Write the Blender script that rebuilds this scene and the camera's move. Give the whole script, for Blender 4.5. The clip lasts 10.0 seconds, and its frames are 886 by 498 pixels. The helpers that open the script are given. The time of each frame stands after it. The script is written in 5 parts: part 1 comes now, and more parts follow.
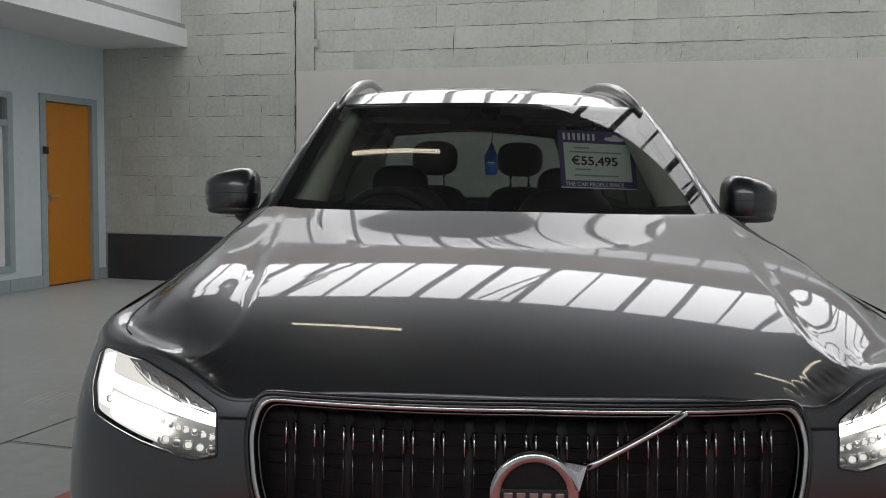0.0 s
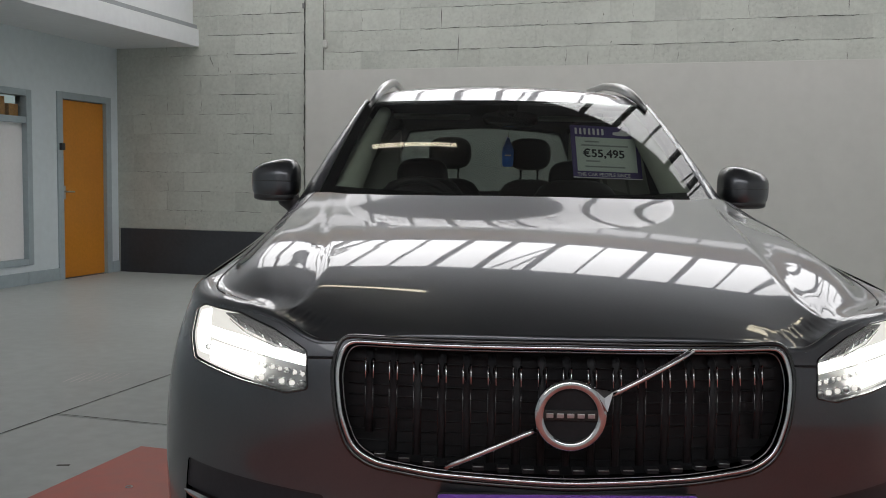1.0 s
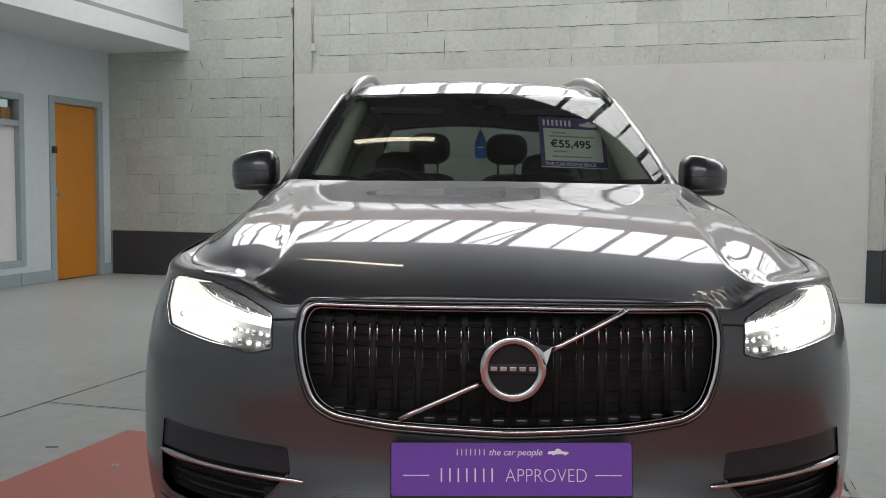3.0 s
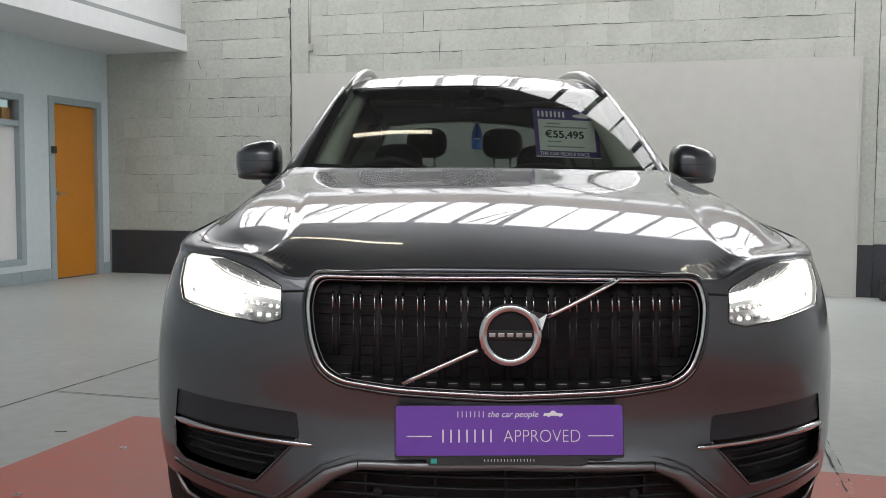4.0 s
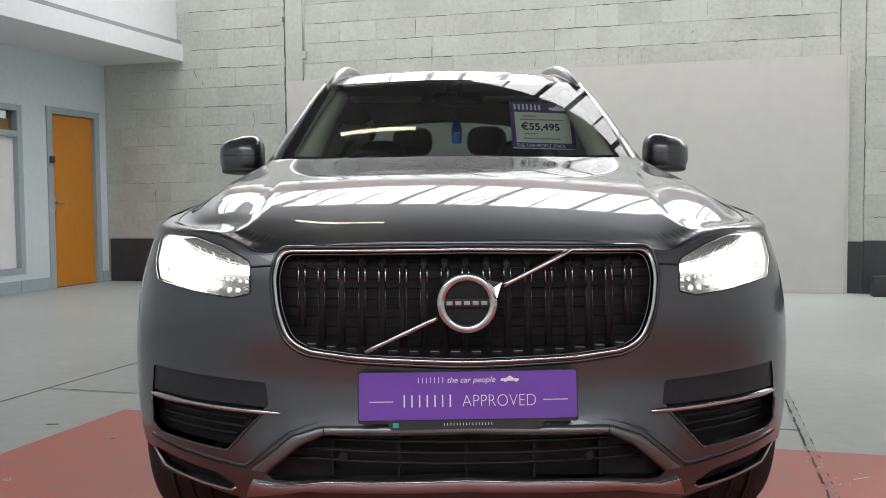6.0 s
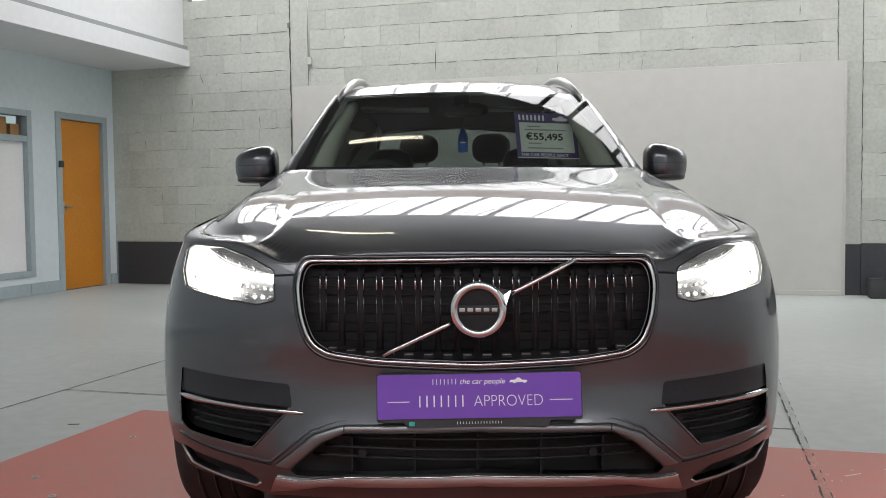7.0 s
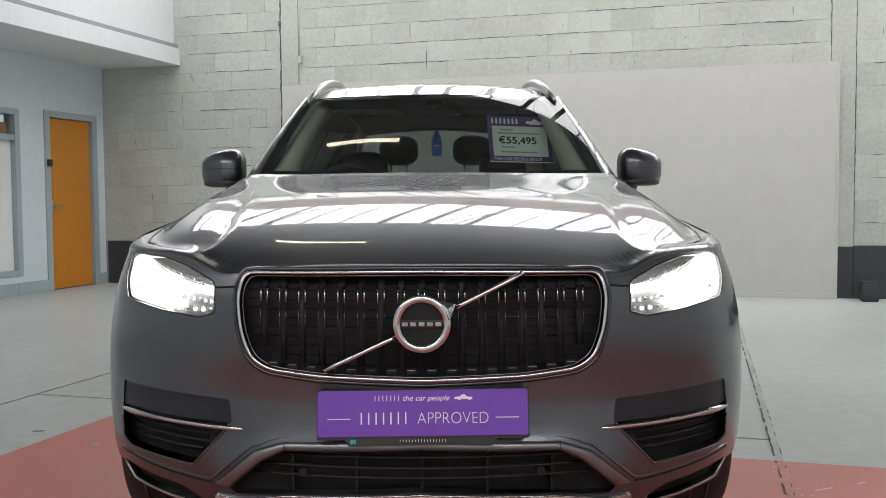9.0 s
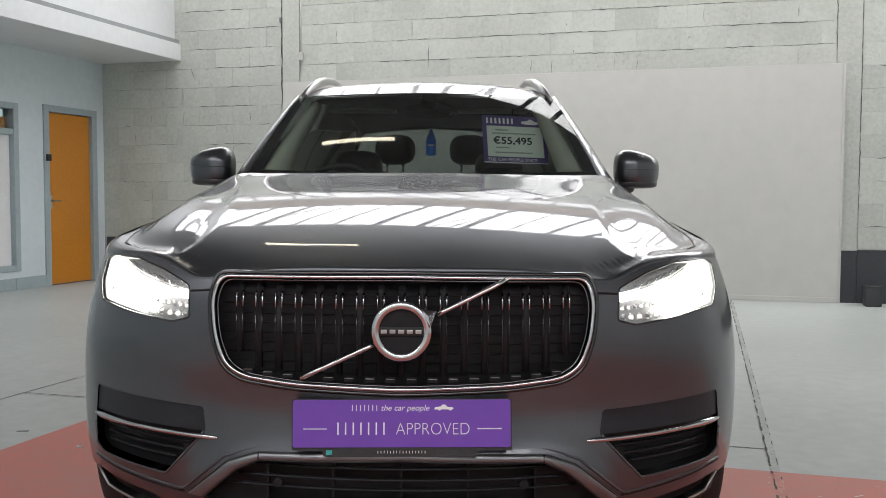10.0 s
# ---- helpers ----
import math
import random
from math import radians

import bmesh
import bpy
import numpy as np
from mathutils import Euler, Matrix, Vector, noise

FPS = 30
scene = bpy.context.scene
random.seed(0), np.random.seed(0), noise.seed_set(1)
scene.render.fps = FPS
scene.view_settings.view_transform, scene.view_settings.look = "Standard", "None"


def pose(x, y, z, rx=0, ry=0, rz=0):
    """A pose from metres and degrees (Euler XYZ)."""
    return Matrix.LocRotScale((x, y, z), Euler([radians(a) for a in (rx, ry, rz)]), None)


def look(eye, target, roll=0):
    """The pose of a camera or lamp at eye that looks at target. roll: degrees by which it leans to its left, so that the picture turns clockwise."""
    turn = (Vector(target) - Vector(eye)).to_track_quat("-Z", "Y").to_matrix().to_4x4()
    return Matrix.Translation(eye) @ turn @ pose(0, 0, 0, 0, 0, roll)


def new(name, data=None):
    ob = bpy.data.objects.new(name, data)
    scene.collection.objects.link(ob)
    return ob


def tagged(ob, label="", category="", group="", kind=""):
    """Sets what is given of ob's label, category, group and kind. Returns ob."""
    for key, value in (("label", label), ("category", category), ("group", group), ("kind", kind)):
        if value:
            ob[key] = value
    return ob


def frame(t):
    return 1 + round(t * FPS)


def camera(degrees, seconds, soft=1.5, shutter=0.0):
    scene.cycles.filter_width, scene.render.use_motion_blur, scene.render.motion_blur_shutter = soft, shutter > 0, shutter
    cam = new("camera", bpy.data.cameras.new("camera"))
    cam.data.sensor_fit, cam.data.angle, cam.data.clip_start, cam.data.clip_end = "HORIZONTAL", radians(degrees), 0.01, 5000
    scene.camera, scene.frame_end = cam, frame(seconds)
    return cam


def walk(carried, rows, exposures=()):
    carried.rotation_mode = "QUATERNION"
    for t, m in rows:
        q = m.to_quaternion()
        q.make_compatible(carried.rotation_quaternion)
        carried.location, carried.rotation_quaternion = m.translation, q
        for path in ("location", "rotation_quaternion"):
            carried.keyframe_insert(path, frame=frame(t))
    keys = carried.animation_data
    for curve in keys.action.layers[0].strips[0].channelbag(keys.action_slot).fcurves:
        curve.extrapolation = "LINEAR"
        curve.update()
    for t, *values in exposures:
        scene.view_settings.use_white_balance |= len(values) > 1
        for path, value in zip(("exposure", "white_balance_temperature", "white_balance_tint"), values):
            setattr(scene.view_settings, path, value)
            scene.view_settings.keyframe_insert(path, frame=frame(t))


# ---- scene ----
cam = camera(50.4, 10.0, soft=0.95)
PATH = [
    (0, (-0.145, -1.489, 1.271), (-0.148, 0.505, 1.123), 0.7),
    (0.5, (-0.228, -1.711, 1.261), (-0.226, 0.284, 1.112), 0.9),
    (1, (-0.262, -1.848, 1.233), (-0.253, 0.146, 1.084), 0.8),
    (1.5, (-0.229, -1.893, 1.223), (-0.213, 0.101, 1.075), 0.7),
    (2, (-0.180, -1.903, 1.189), (-0.161, 0.092, 1.043), 0.6),
    (2.5, (-0.168, -1.941, 1.185), (-0.148, 0.054, 1.042), 0.6),
    (3.8, (-0.176, -2.124, 1.107), (-0.157, -0.128, 0.986), 0.3),
    (4, (-0.181, -2.138, 1.100), (-0.153, -0.142, 0.973), 0.3),
    (4.5, (-0.145, -2.173, 1.057), (-0.116, -0.177, 0.934), 0.0),
    (5, (-0.087, -2.165, 1.016), (-0.060, -0.169, 0.899), -0.2),
    (5.5, (-0.064, -2.184, 1.005), (-0.041, -0.187, 0.897), -0.4),
    (7, (-0.106, -2.396, 1.047), (-0.089, -0.398, 0.945), -0.6),
    (7.5, (-0.086, -2.437, 1.048), (-0.067, -0.440, 0.946), -0.5),
    (8, (-0.048, -2.415, 1.051), (-0.031, -0.417, 0.947), -0.5),
    (8.5, (0.014, -2.384, 1.068), (0.029, -0.387, 0.962), -0.4),
    (9, (0.043, -2.317, 1.078), (0.054, -0.320, 0.971), -0.4),
    (9.5, (0.074, -2.260, 1.108), (0.080, -0.263, 0.999), -0.1),
    (10, (0.099, -2.236, 1.090), (0.100, -0.239, 0.979), 0.2),
]
EXPOSURES = [(0, -.69), (1, -.59), (2, -.42), (2.5, -.33), (4, -.05), (5.5, .08), (7, .09), (10, .08)]
walk(cam, [(t, look(eye, target, roll)) for t, eye, target, roll in PATH], EXPOSURES)

# ---- world and light ----
world = bpy.data.worlds.new("world")
scene.world = world
world.use_nodes = True
wn = world.node_tree.nodes
sky = wn.new("ShaderNodeTexSky")
sky.sky_type, sky.sun_disc, sky.sun_elevation, sky.sun_rotation = "NISHITA", False, radians(40), radians(200)
wn["Background"].inputs[1].default_value = 0.08
world.node_tree.links.new(sky.outputs[0], wn["Background"].inputs[0])
DAYLIGHT = 5.4     # glow of the rooflight sheets
TUBE = 10.5        # glow of the strip lamps
HEADLIGHT = 30.0   # glow of the car's lit lamps

# the building stands turned against the car: its far left corner is the origin of this frame
ROOM = pose(-4.33, 10.11, 0, 0, 0, -16.59)
CAR = pose(-0.002, 0, 0, 0, 0.2, -0.45)


# ---- materials ----
def mat(name, colour, rough=0.5, metal=0.0, coat=0.0, vary=0.12, scale=6.0, bump=0.0, bump_scale=60.0, rvary=0.0, emit=0.0, specular=0.5, second=None, island=False, pits=0.0):
    m = bpy.data.materials.new(name)
    m.use_nodes = True
    t = m.node_tree
    b = t.nodes["Principled BSDF"]
    b.inputs["Roughness"].default_value, b.inputs["Metallic"].default_value = rough, metal
    b.inputs["Coat Weight"].default_value, b.inputs["Coat Roughness"].default_value = coat, 0.03
    b.inputs["Specular IOR Level"].default_value = specular
    b.inputs["Base Color"].default_value = (*colour, 1)
    if emit:
        b.inputs["Emission Color"].default_value, b.inputs["Emission Strength"].default_value = (*colour, 1), emit
    co = t.nodes.new("ShaderNodeTexCoord")
    where = co.outputs["Object"]
    if island:
        # each block takes its own stretch of the noise
        oi, sh = t.nodes.new("ShaderNodeObjectInfo"), t.nodes.new("ShaderNodeVectorMath")
        sh.operation = "MULTIPLY_ADD"
        sh.inputs[1].default_value = (37.0, 11.0, 23.0)
        t.links.new(oi.outputs["Random"], sh.inputs[0])
        t.links.new(where, sh.inputs[2])
        where = sh.outputs[0]
    if vary or rvary:
        n1, n2 = t.nodes.new("ShaderNodeTexNoise"), t.nodes.new("ShaderNodeTexNoise")
        n1.inputs["Scale"].default_value, n2.inputs["Scale"].default_value = scale * 0.15, scale * 4
        n1.inputs["Detail"].default_value = n2.inputs["Detail"].default_value = 6
        add = t.nodes.new("ShaderNodeMix")
        add.inputs[0].default_value = 0.4
        for n in (n1, n2):
            t.links.new(where, n.inputs["Vector"])
        t.links.new(n1.outputs["Fac"], add.inputs[2])
        t.links.new(n2.outputs["Fac"], add.inputs[3])
        ramp = t.nodes.new("ShaderNodeValToRGB")
        other = second or tuple(c * (1 - vary) for c in colour)
        ramp.color_ramp.elements[0].position, ramp.color_ramp.elements[1].position = 0.38, 0.62
        ramp.color_ramp.elements[0].color, ramp.color_ramp.elements[1].color = (*other, 1), (*(min(1, c * (1 + vary / 2)) for c in colour), 1)
        t.links.new(add.outputs[0], ramp.inputs[0])
        out = ramp.outputs[0]
        if island:
            info, mix = t.nodes.new("ShaderNodeObjectInfo"), t.nodes.new("ShaderNodeHueSaturation")
            mr = t.nodes.new("ShaderNodeMapRange")
            mr.inputs[3].default_value, mr.inputs[4].default_value = 0.978, 1.02
            t.links.new(info.outputs["Random"], mr.inputs[0])
            t.links.new(mr.outputs[0], mix.inputs["Value"])
            t.links.new(out, mix.inputs["Color"])
            out = mix.outputs[0]
        if pits:
            # pores and chips in the paint
            pn, pr, pm, big = (t.nodes.new(k) for k in ("ShaderNodeTexNoise", "ShaderNodeValToRGB", "ShaderNodeMix", "ShaderNodeTexNoise"))
            pn.inputs["Scale"].default_value, pn.inputs["Detail"].default_value = 34, 6
            big.inputs["Scale"].default_value = 1.7
            sub = t.nodes.new("ShaderNodeMath")
            sub.operation = "MULTIPLY_ADD"
            sub.inputs[1].default_value = 0.28
            t.links.new(where, pn.inputs["Vector"])
            t.links.new(where, big.inputs["Vector"])
            t.links.new(big.outputs["Fac"], sub.inputs[0])
            t.links.new(pn.outputs["Fac"], sub.inputs[2])
            e = pr.color_ramp.elements
            e[0].position, e[1].position = 0.44, 0.56
            e[0].color, e[1].color = (1 - pits, 1 - pits, 1 - pits, 1), (1, 1, 1, 1)
            t.links.new(sub.outputs[0], pr.inputs[0])
            pm.data_type, pm.blend_type = "RGBA", "MULTIPLY"
            pm.inputs[0].default_value = 1.0
            t.links.new(out, pm.inputs[6])
            t.links.new(pr.outputs[0], pm.inputs[7])
            out = pm.outputs[2]
        t.links.new(out, b.inputs["Base Color"])
        if rvary:
            mr = t.nodes.new("ShaderNodeMapRange")
            mr.inputs[1].default_value, mr.inputs[2].default_value = 0.35, 0.65
            mr.inputs[3].default_value, mr.inputs[4].default_value = max(0.02, rough - rvary), rough + rvary
            t.links.new(add.outputs[0], mr.inputs[0])
            t.links.new(mr.outputs[0], b.inputs["Roughness"])
    if bump:
        nb, bp = t.nodes.new("ShaderNodeTexNoise"), t.nodes.new("ShaderNodeBump")
        nb.inputs["Scale"].default_value, nb.inputs["Detail"].default_value = bump_scale, 8
        bp.inputs["Strength"].default_value, bp.inputs["Distance"].default_value = bump, 0.004
        t.links.new(where, nb.inputs["Vector"])
        t.links.new(nb.outputs["Fac"], bp.inputs["Height"])
        t.links.new(bp.outputs[0], b.inputs["Normal"])
    return m


def glass_mat(name, tint, gloss=0.02, ior=1.5, haze=0.0):
    """Clear sheet glass: lets light straight through, and mirrors by Fresnel."""
    m = bpy.data.materials.new(name)
    m.use_nodes = True
    t = m.node_tree
    t.nodes.remove(t.nodes["Principled BSDF"])
    tr, gl, mx, fr = (t.nodes.new(k) for k in ("ShaderNodeBsdfTransparent", "ShaderNodeBsdfGlossy", "ShaderNodeMixShader", "ShaderNodeFresnel"))
    tr.inputs[0].default_value = (*tint, 1)
    gl.inputs["Roughness"].default_value, fr.inputs[0].default_value = gloss, ior
    t.links.new(fr.outputs[0], mx.inputs[0])
    t.links.new(tr.outputs[0], mx.inputs[1])
    t.links.new(gl.outputs[0], mx.inputs[2])
    last = mx
    if haze:
        # pale diffuse haze mixed into the glass, lifting its blacks like lens flare
        df, over, nz, mr = (t.nodes.new(k) for k in ("ShaderNodeBsdfDiffuse", "ShaderNodeMixShader", "ShaderNodeTexNoise", "ShaderNodeMapRange"))
        df.inputs[0].default_value = (0.62, 0.62, 0.60, 1)
        nz.inputs["Scale"].default_value, nz.inputs["Detail"].default_value = 5, 8
        mr.inputs[1].default_value, mr.inputs[2].default_value, mr.inputs[3].default_value, mr.inputs[4].default_value = 0.3, 0.7, haze * 0.7, haze * 1.3
        t.links.new(nz.outputs["Fac"], mr.inputs[0])
        t.links.new(mr.outputs[0], over.inputs[0])
        t.links.new(mx.outputs[0], over.inputs[1])
        t.links.new(df.outputs[0], over.inputs[2])
        last = over
    t.links.new(last.outputs[0], t.nodes["Material Output"].inputs[0])
    return m


def glow_mat(name, colour, strength):
    m = bpy.data.materials.new(name)
    m.use_nodes = True
    t = m.node_tree
    t.nodes.remove(t.nodes["Principled BSDF"])
    e = t.nodes.new("ShaderNodeEmission")
    e.inputs[0].default_value, e.inputs[1].default_value = (*colour, 1), strength
    t.links.new(e.outputs[0], t.nodes["Material Output"].inputs[0])
    return m


PAINT = mat("grey metallic car paint", (0.094, 0.100, 0.112), 0.36, 0.86, 1.0, vary=0.05, scale=40)
CHROME = mat("chrome", (0.62, 0.63, 0.645), 0.07, 1.0, vary=0.05)
LAMPGREY = mat("grey lamp bezel", (0.17, 0.17, 0.175), 0.25, 0.4, vary=0.1)
DARKCHROME = mat("dark chrome", (0.16, 0.16, 0.165), 0.15, 1.0, vary=0.05)
TRIMGREY = mat("satin grey trim", (0.20, 0.202, 0.21), 0.36, 0.9, vary=0.06)
SATIN = mat("satin silver trim", (0.50, 0.50, 0.50), 0.33, 1.0, vary=0.06)
GLOSSBLACK = mat("gloss black plastic", (0.008, 0.008, 0.009), 0.12, 0, 0.6, vary=0.1)
DEEPBLACK = mat("satin black plastic", (0.0150, 0.0152, 0.0172), 0.6, vary=0.2, scale=30, specular=0.22)
BLACK = mat("black textured plastic", (0.022, 0.022, 0.023), 0.5, vary=0.25, scale=30, bump=0.2, bump_scale=400)
RUBBER = mat("tyre rubber", (0.02, 0.02, 0.02), 0.7, vary=0.3, scale=20, bump=0.3, bump_scale=200)
ALLOY = mat("alloy wheel silver", (0.45, 0.45, 0.46), 0.3, 0.9, vary=0.08)
WINDSCREEN = glass_mat("windscreen glass", (0.72, 0.78, 0.74), 0.015, haze=0.016)
TINTED = glass_mat("tinted window glass", (0.22, 0.25, 0.24), 0.015)
LENS = glass_mat("clear lamp cover", (0.97, 0.98, 0.98), 0.01)
SEATCLOTH = mat("charcoal seat leather", (0.013, 0.013, 0.014), 0.55, vary=0.2, scale=15, bump=0.3, bump_scale=150)
BEIGE = mat("pale interior trim", (0.55, 0.56, 0.48), 0.7, vary=0.08, scale=8, bump=0.2, bump_scale=300)
HEADLINING = mat("charcoal headlining", (0.035, 0.036, 0.036), 0.85, vary=0.1, scale=8, bump=0.2, bump_scale=300)
LINING = mat("grey-green cabin lining", (0.42, 0.46, 0.38), 0.8, vary=0.08, scale=8, bump=0.2, bump_scale=300)
PANELBLACK = mat("dark satin panel", (0.0175, 0.0190, 0.0235), 0.36, vary=0.2, scale=20, specular=0.35)
INTAKEBLACK = mat("black intake plastic", (0.0115, 0.0120, 0.0135), 0.5, vary=0.2, scale=30, specular=0.25)
PURPLE = mat("purple plate", (0.16, 0.055, 0.40), 0.28, vary=0.06, scale=8)
NAVY = mat("purple price card", (0.075, 0.05, 0.19), 0.5, vary=0.08)
WHITE = mat("white print", (0.80, 0.80, 0.80), 0.5, vary=0.04)
PAPER = mat("pale green paper", (0.66, 0.74, 0.66), 0.6, vary=0.05)
INK = mat("black ink", (0.015, 0.015, 0.015), 0.6, vary=0.1)
GREYINK = mat("grey ink", (0.30, 0.33, 0.31), 0.6, vary=0.1)
TEAL = mat("teal sticker", (0.03, 0.36, 0.33), 0.5, vary=0.1)
BLUE = mat("blue card", (0.03, 0.17, 0.62), 0.6, vary=0.1)
REDLENS = mat("red lamp lens", (0.35, 0.01, 0.01), 0.1, 0, 0.8, vary=0.1)
LAMPGLOW = glow_mat("lit headlamp", (1.0, 0.97, 0.90), HEADLIGHT)
DIMGLOW = glow_mat("lit lamp bowl", (1.0, 0.97, 0.90), HEADLIGHT * 0.045)

BLOCKPAINT = mat("painted concrete block", (0.50, 0.52, 0.475), 0.65, vary=0.14, scale=6, bump=1.0, bump_scale=30, island=True, pits=0.12)
JOINT = mat("painted mortar joint", (0.44, 0.455, 0.42), 0.8, vary=0.15, scale=9, bump=0.6, bump_scale=80)
DADO = mat("dark grey wall paint", (0.041, 0.045, 0.053), 0.45, vary=0.2, scale=5, bump=0.4, bump_scale=45)
BOARD = mat("white painted board", (0.56, 0.555, 0.525), 0.55, vary=0.05, scale=2, bump=0.1, bump_scale=30)
WALLBLUE = mat("pale blue wall paint", (0.66, 0.73, 0.76), 0.6, vary=0.06, scale=3, bump=0.15, bump_scale=60)
TRIMBLUE = mat("blue grey trim paint", (0.37, 0.44, 0.47), 0.45, vary=0.08, scale=5)
LEDGESHADE = mat("grey ledge shadow tone", (0.30, 0.32, 0.33), 0.5, vary=0.1, scale=5)
SOFFIT = mat("white soffit paint", (0.72, 0.74, 0.75), 0.6, vary=0.05, scale=3)
ORANGE = mat("orange door", (0.62, 0.24, 0.025), 0.45, vary=0.10, scale=7, bump=0.1, bump_scale=40)
FLOOR = mat("grey floor paint", (0.40, 0.425, 0.413), 0.41, vary=0.20, scale=2.6, bump=0.06, bump_scale=10, rvary=0.07)
REDFLOOR = mat("red floor paint", (0.47, 0.125, 0.095), 0.42, vary=0.2, scale=2.6, bump=0.05, bump_scale=12, rvary=0.10)
CRACK = mat("dirty joint filler", (0.19, 0.19, 0.17), 0.8, vary=0.7, scale=25, bump=0.8, bump_scale=60)
REDFILLER = mat("worn red joint filler", (0.50, 0.21, 0.175), 0.7, vary=0.3, scale=14, bump=0.8, bump_scale=60)
FILLER = mat("grey joint filler", (0.37, 0.39, 0.375), 0.6, vary=0.3, scale=14, bump=0.8, bump_scale=60)
SCUFF = mat("worn pale floor paint", (0.60, 0.57, 0.56), 0.6, vary=0.2, scale=20)
CRACKLINE = mat("dark crack", (0.085, 0.085, 0.075), 0.9, vary=0.4, scale=20)
ROOFSHEET = mat("grey roof sheeting", (0.16, 0.165, 0.17), 0.6, vary=0.1, scale=4)
TIMBER = mat("brown timber", (0.44, 0.27, 0.10), 0.6, vary=0.3, scale=6)
STEEL = mat("grey steel purlin", (0.20, 0.20, 0.20), 0.5, 0.3, vary=0.15)
DAY = glow_mat("rooflight sheet lit by the sky", (1.0, 0.99, 1.0), DAYLIGHT)
SKYSTRIP = glow_mat("milky wall light", (1.0, 0.99, 1.0), DAYLIGHT * 0.28)
TUBEGLOW = glow_mat("lit strip lamp", (1.0, 0.90, 0.68), TUBE)
CARDBOARD = mat("tan cardboard", (0.50, 0.27, 0.09), 0.7, vary=0.3, scale=12)
WARMWOOD = mat("brown wooden shelf", (0.33, 0.19, 0.08), 0.5, vary=0.3, scale=12)
CLEAR = glass_mat("window glass", (0.93, 0.96, 0.96), 0.02)
DARKPLASTIC = mat("dark grey plastic", (0.035, 0.037, 0.040), 0.45, vary=0.15)


# ---- mesh helpers ----
def part(name, data, material, parent=None, label="", smooth=True):
    """One mesh object, from a bmesh, a mesh or (vertices, faces, normals), under a thing or a part."""
    if isinstance(data, bmesh.types.BMesh):
        me = bpy.data.meshes.new(name)
        bmesh.ops.recalc_face_normals(data, faces=data.faces)
        data.to_mesh(me)
        data.free()
    elif isinstance(data, tuple):
        me = bpy.data.meshes.new(name)
        me.from_pydata([tuple(v) for v in data[0]], [], [tuple(f) for f in data[1]])
        me.update()
    else:
        me = data
    me.materials.append(material)
    if smooth is True or smooth is False:
        me.shade_smooth() if smooth else me.shade_flat()
    else:
        me.shade_smooth()
        me.set_sharp_from_angle(angle=radians(smooth))
    if isinstance(data, tuple) and len(data) > 2:
        me.normals_split_custom_set_from_vertices([tuple(n) for n in data[2]])
    ob = new(name, me)
    if parent:
        ob.parent = parent
    return tagged(ob, label) if label else ob


def box(bm, lo, hi, bevel=0.0, m=None):
    """Adds a box between two corners, with its edges rounded."""
    lo, hi = Vector(lo), Vector(hi)
    mm = Matrix.Translation((lo + hi) / 2) @ Matrix.Diagonal((*(hi - lo), 1))
    r = bmesh.ops.create_cube(bm, size=1, matrix=(m or Matrix()) @ mm)
    if bevel:
        es = list({e for v in r["verts"] for e in v.link_edges})
        bmesh.ops.bevel(bm, geom=es, offset=bevel, segments=2, affect="EDGES", profile=0.5)
    return bm


def boxed(lo, hi, bevel=0.0, m=None):
    return box(bmesh.new(), lo, hi, bevel, m)


def tube(points, radius, sides=8, closed=False, flat=(1.0, 1.0), up=None):
    """A bar along a line of points; radius is a number or one for each point, flat scales its two half axes."""
    pts = [Vector(p) for p in points]
    n = len(pts)
    bm = bmesh.new()
    rings = []
    for i, p in enumerate(pts):
        a, b = (pts[i - 1], pts[(i + 1) % n]) if closed else (pts[max(i - 1, 0)], pts[min(i + 1, n - 1)])
        d = (b - a).normalized()
        ref = Vector(up) if up else Vector((0, 0, 1)) if abs(d.z) < 0.95 else Vector((0, 1, 0))
        s = d.cross(ref).normalized()
        w = s.cross(d)
        r = radius[i] if isinstance(radius, (list, tuple)) else radius
        rings.append([bm.verts.new(p + r * (flat[0] * s * math.cos(2 * math.pi * k / sides) + flat[1] * w * math.sin(2 * math.pi * k / sides))) for k in range(sides)])
    for i in range(n if closed else n - 1):
        A, B = rings[i], rings[(i + 1) % n]
        for k in range(sides):
            bm.faces.new((A[k], A[(k + 1) % sides], B[(k + 1) % sides], B[k]))
    if not closed:
        bm.faces.new(rings[0][::-1])
        bm.faces.new(rings[-1])
    return bm


def disc(centre, normal, radius, depth, sides=24, r2=None):
    bm = bmesh.new()
    q = Vector(normal).to_track_quat("Z", "Y").to_matrix().to_4x4()
    bmesh.ops.create_cone(bm, cap_ends=True, segments=sides, radius1=radius, radius2=radius if r2 is None else r2, depth=depth, matrix=Matrix.Translation(centre) @ q)
    return bm


def blob(centre, radii, u=20, v=12, power=2.0, m=None):
    """A rounded box or ellipsoid: power 2 is an ellipsoid, higher is boxier."""
    bm = bmesh.new()
    bmesh.ops.create_uvsphere(bm, u_segments=u, v_segments=v, radius=1)
    for w in bm.verts:
        c = w.co
        k = (abs(c.x) ** power + abs(c.y) ** power + abs(c.z) ** power) ** (-1 / power)
        w.co = Vector((c.x * k * radii[0], c.y * k * radii[1], c.z * k * radii[2]))
    bm.transform(Matrix.Translation(centre) @ (m or Matrix()))
    return bm


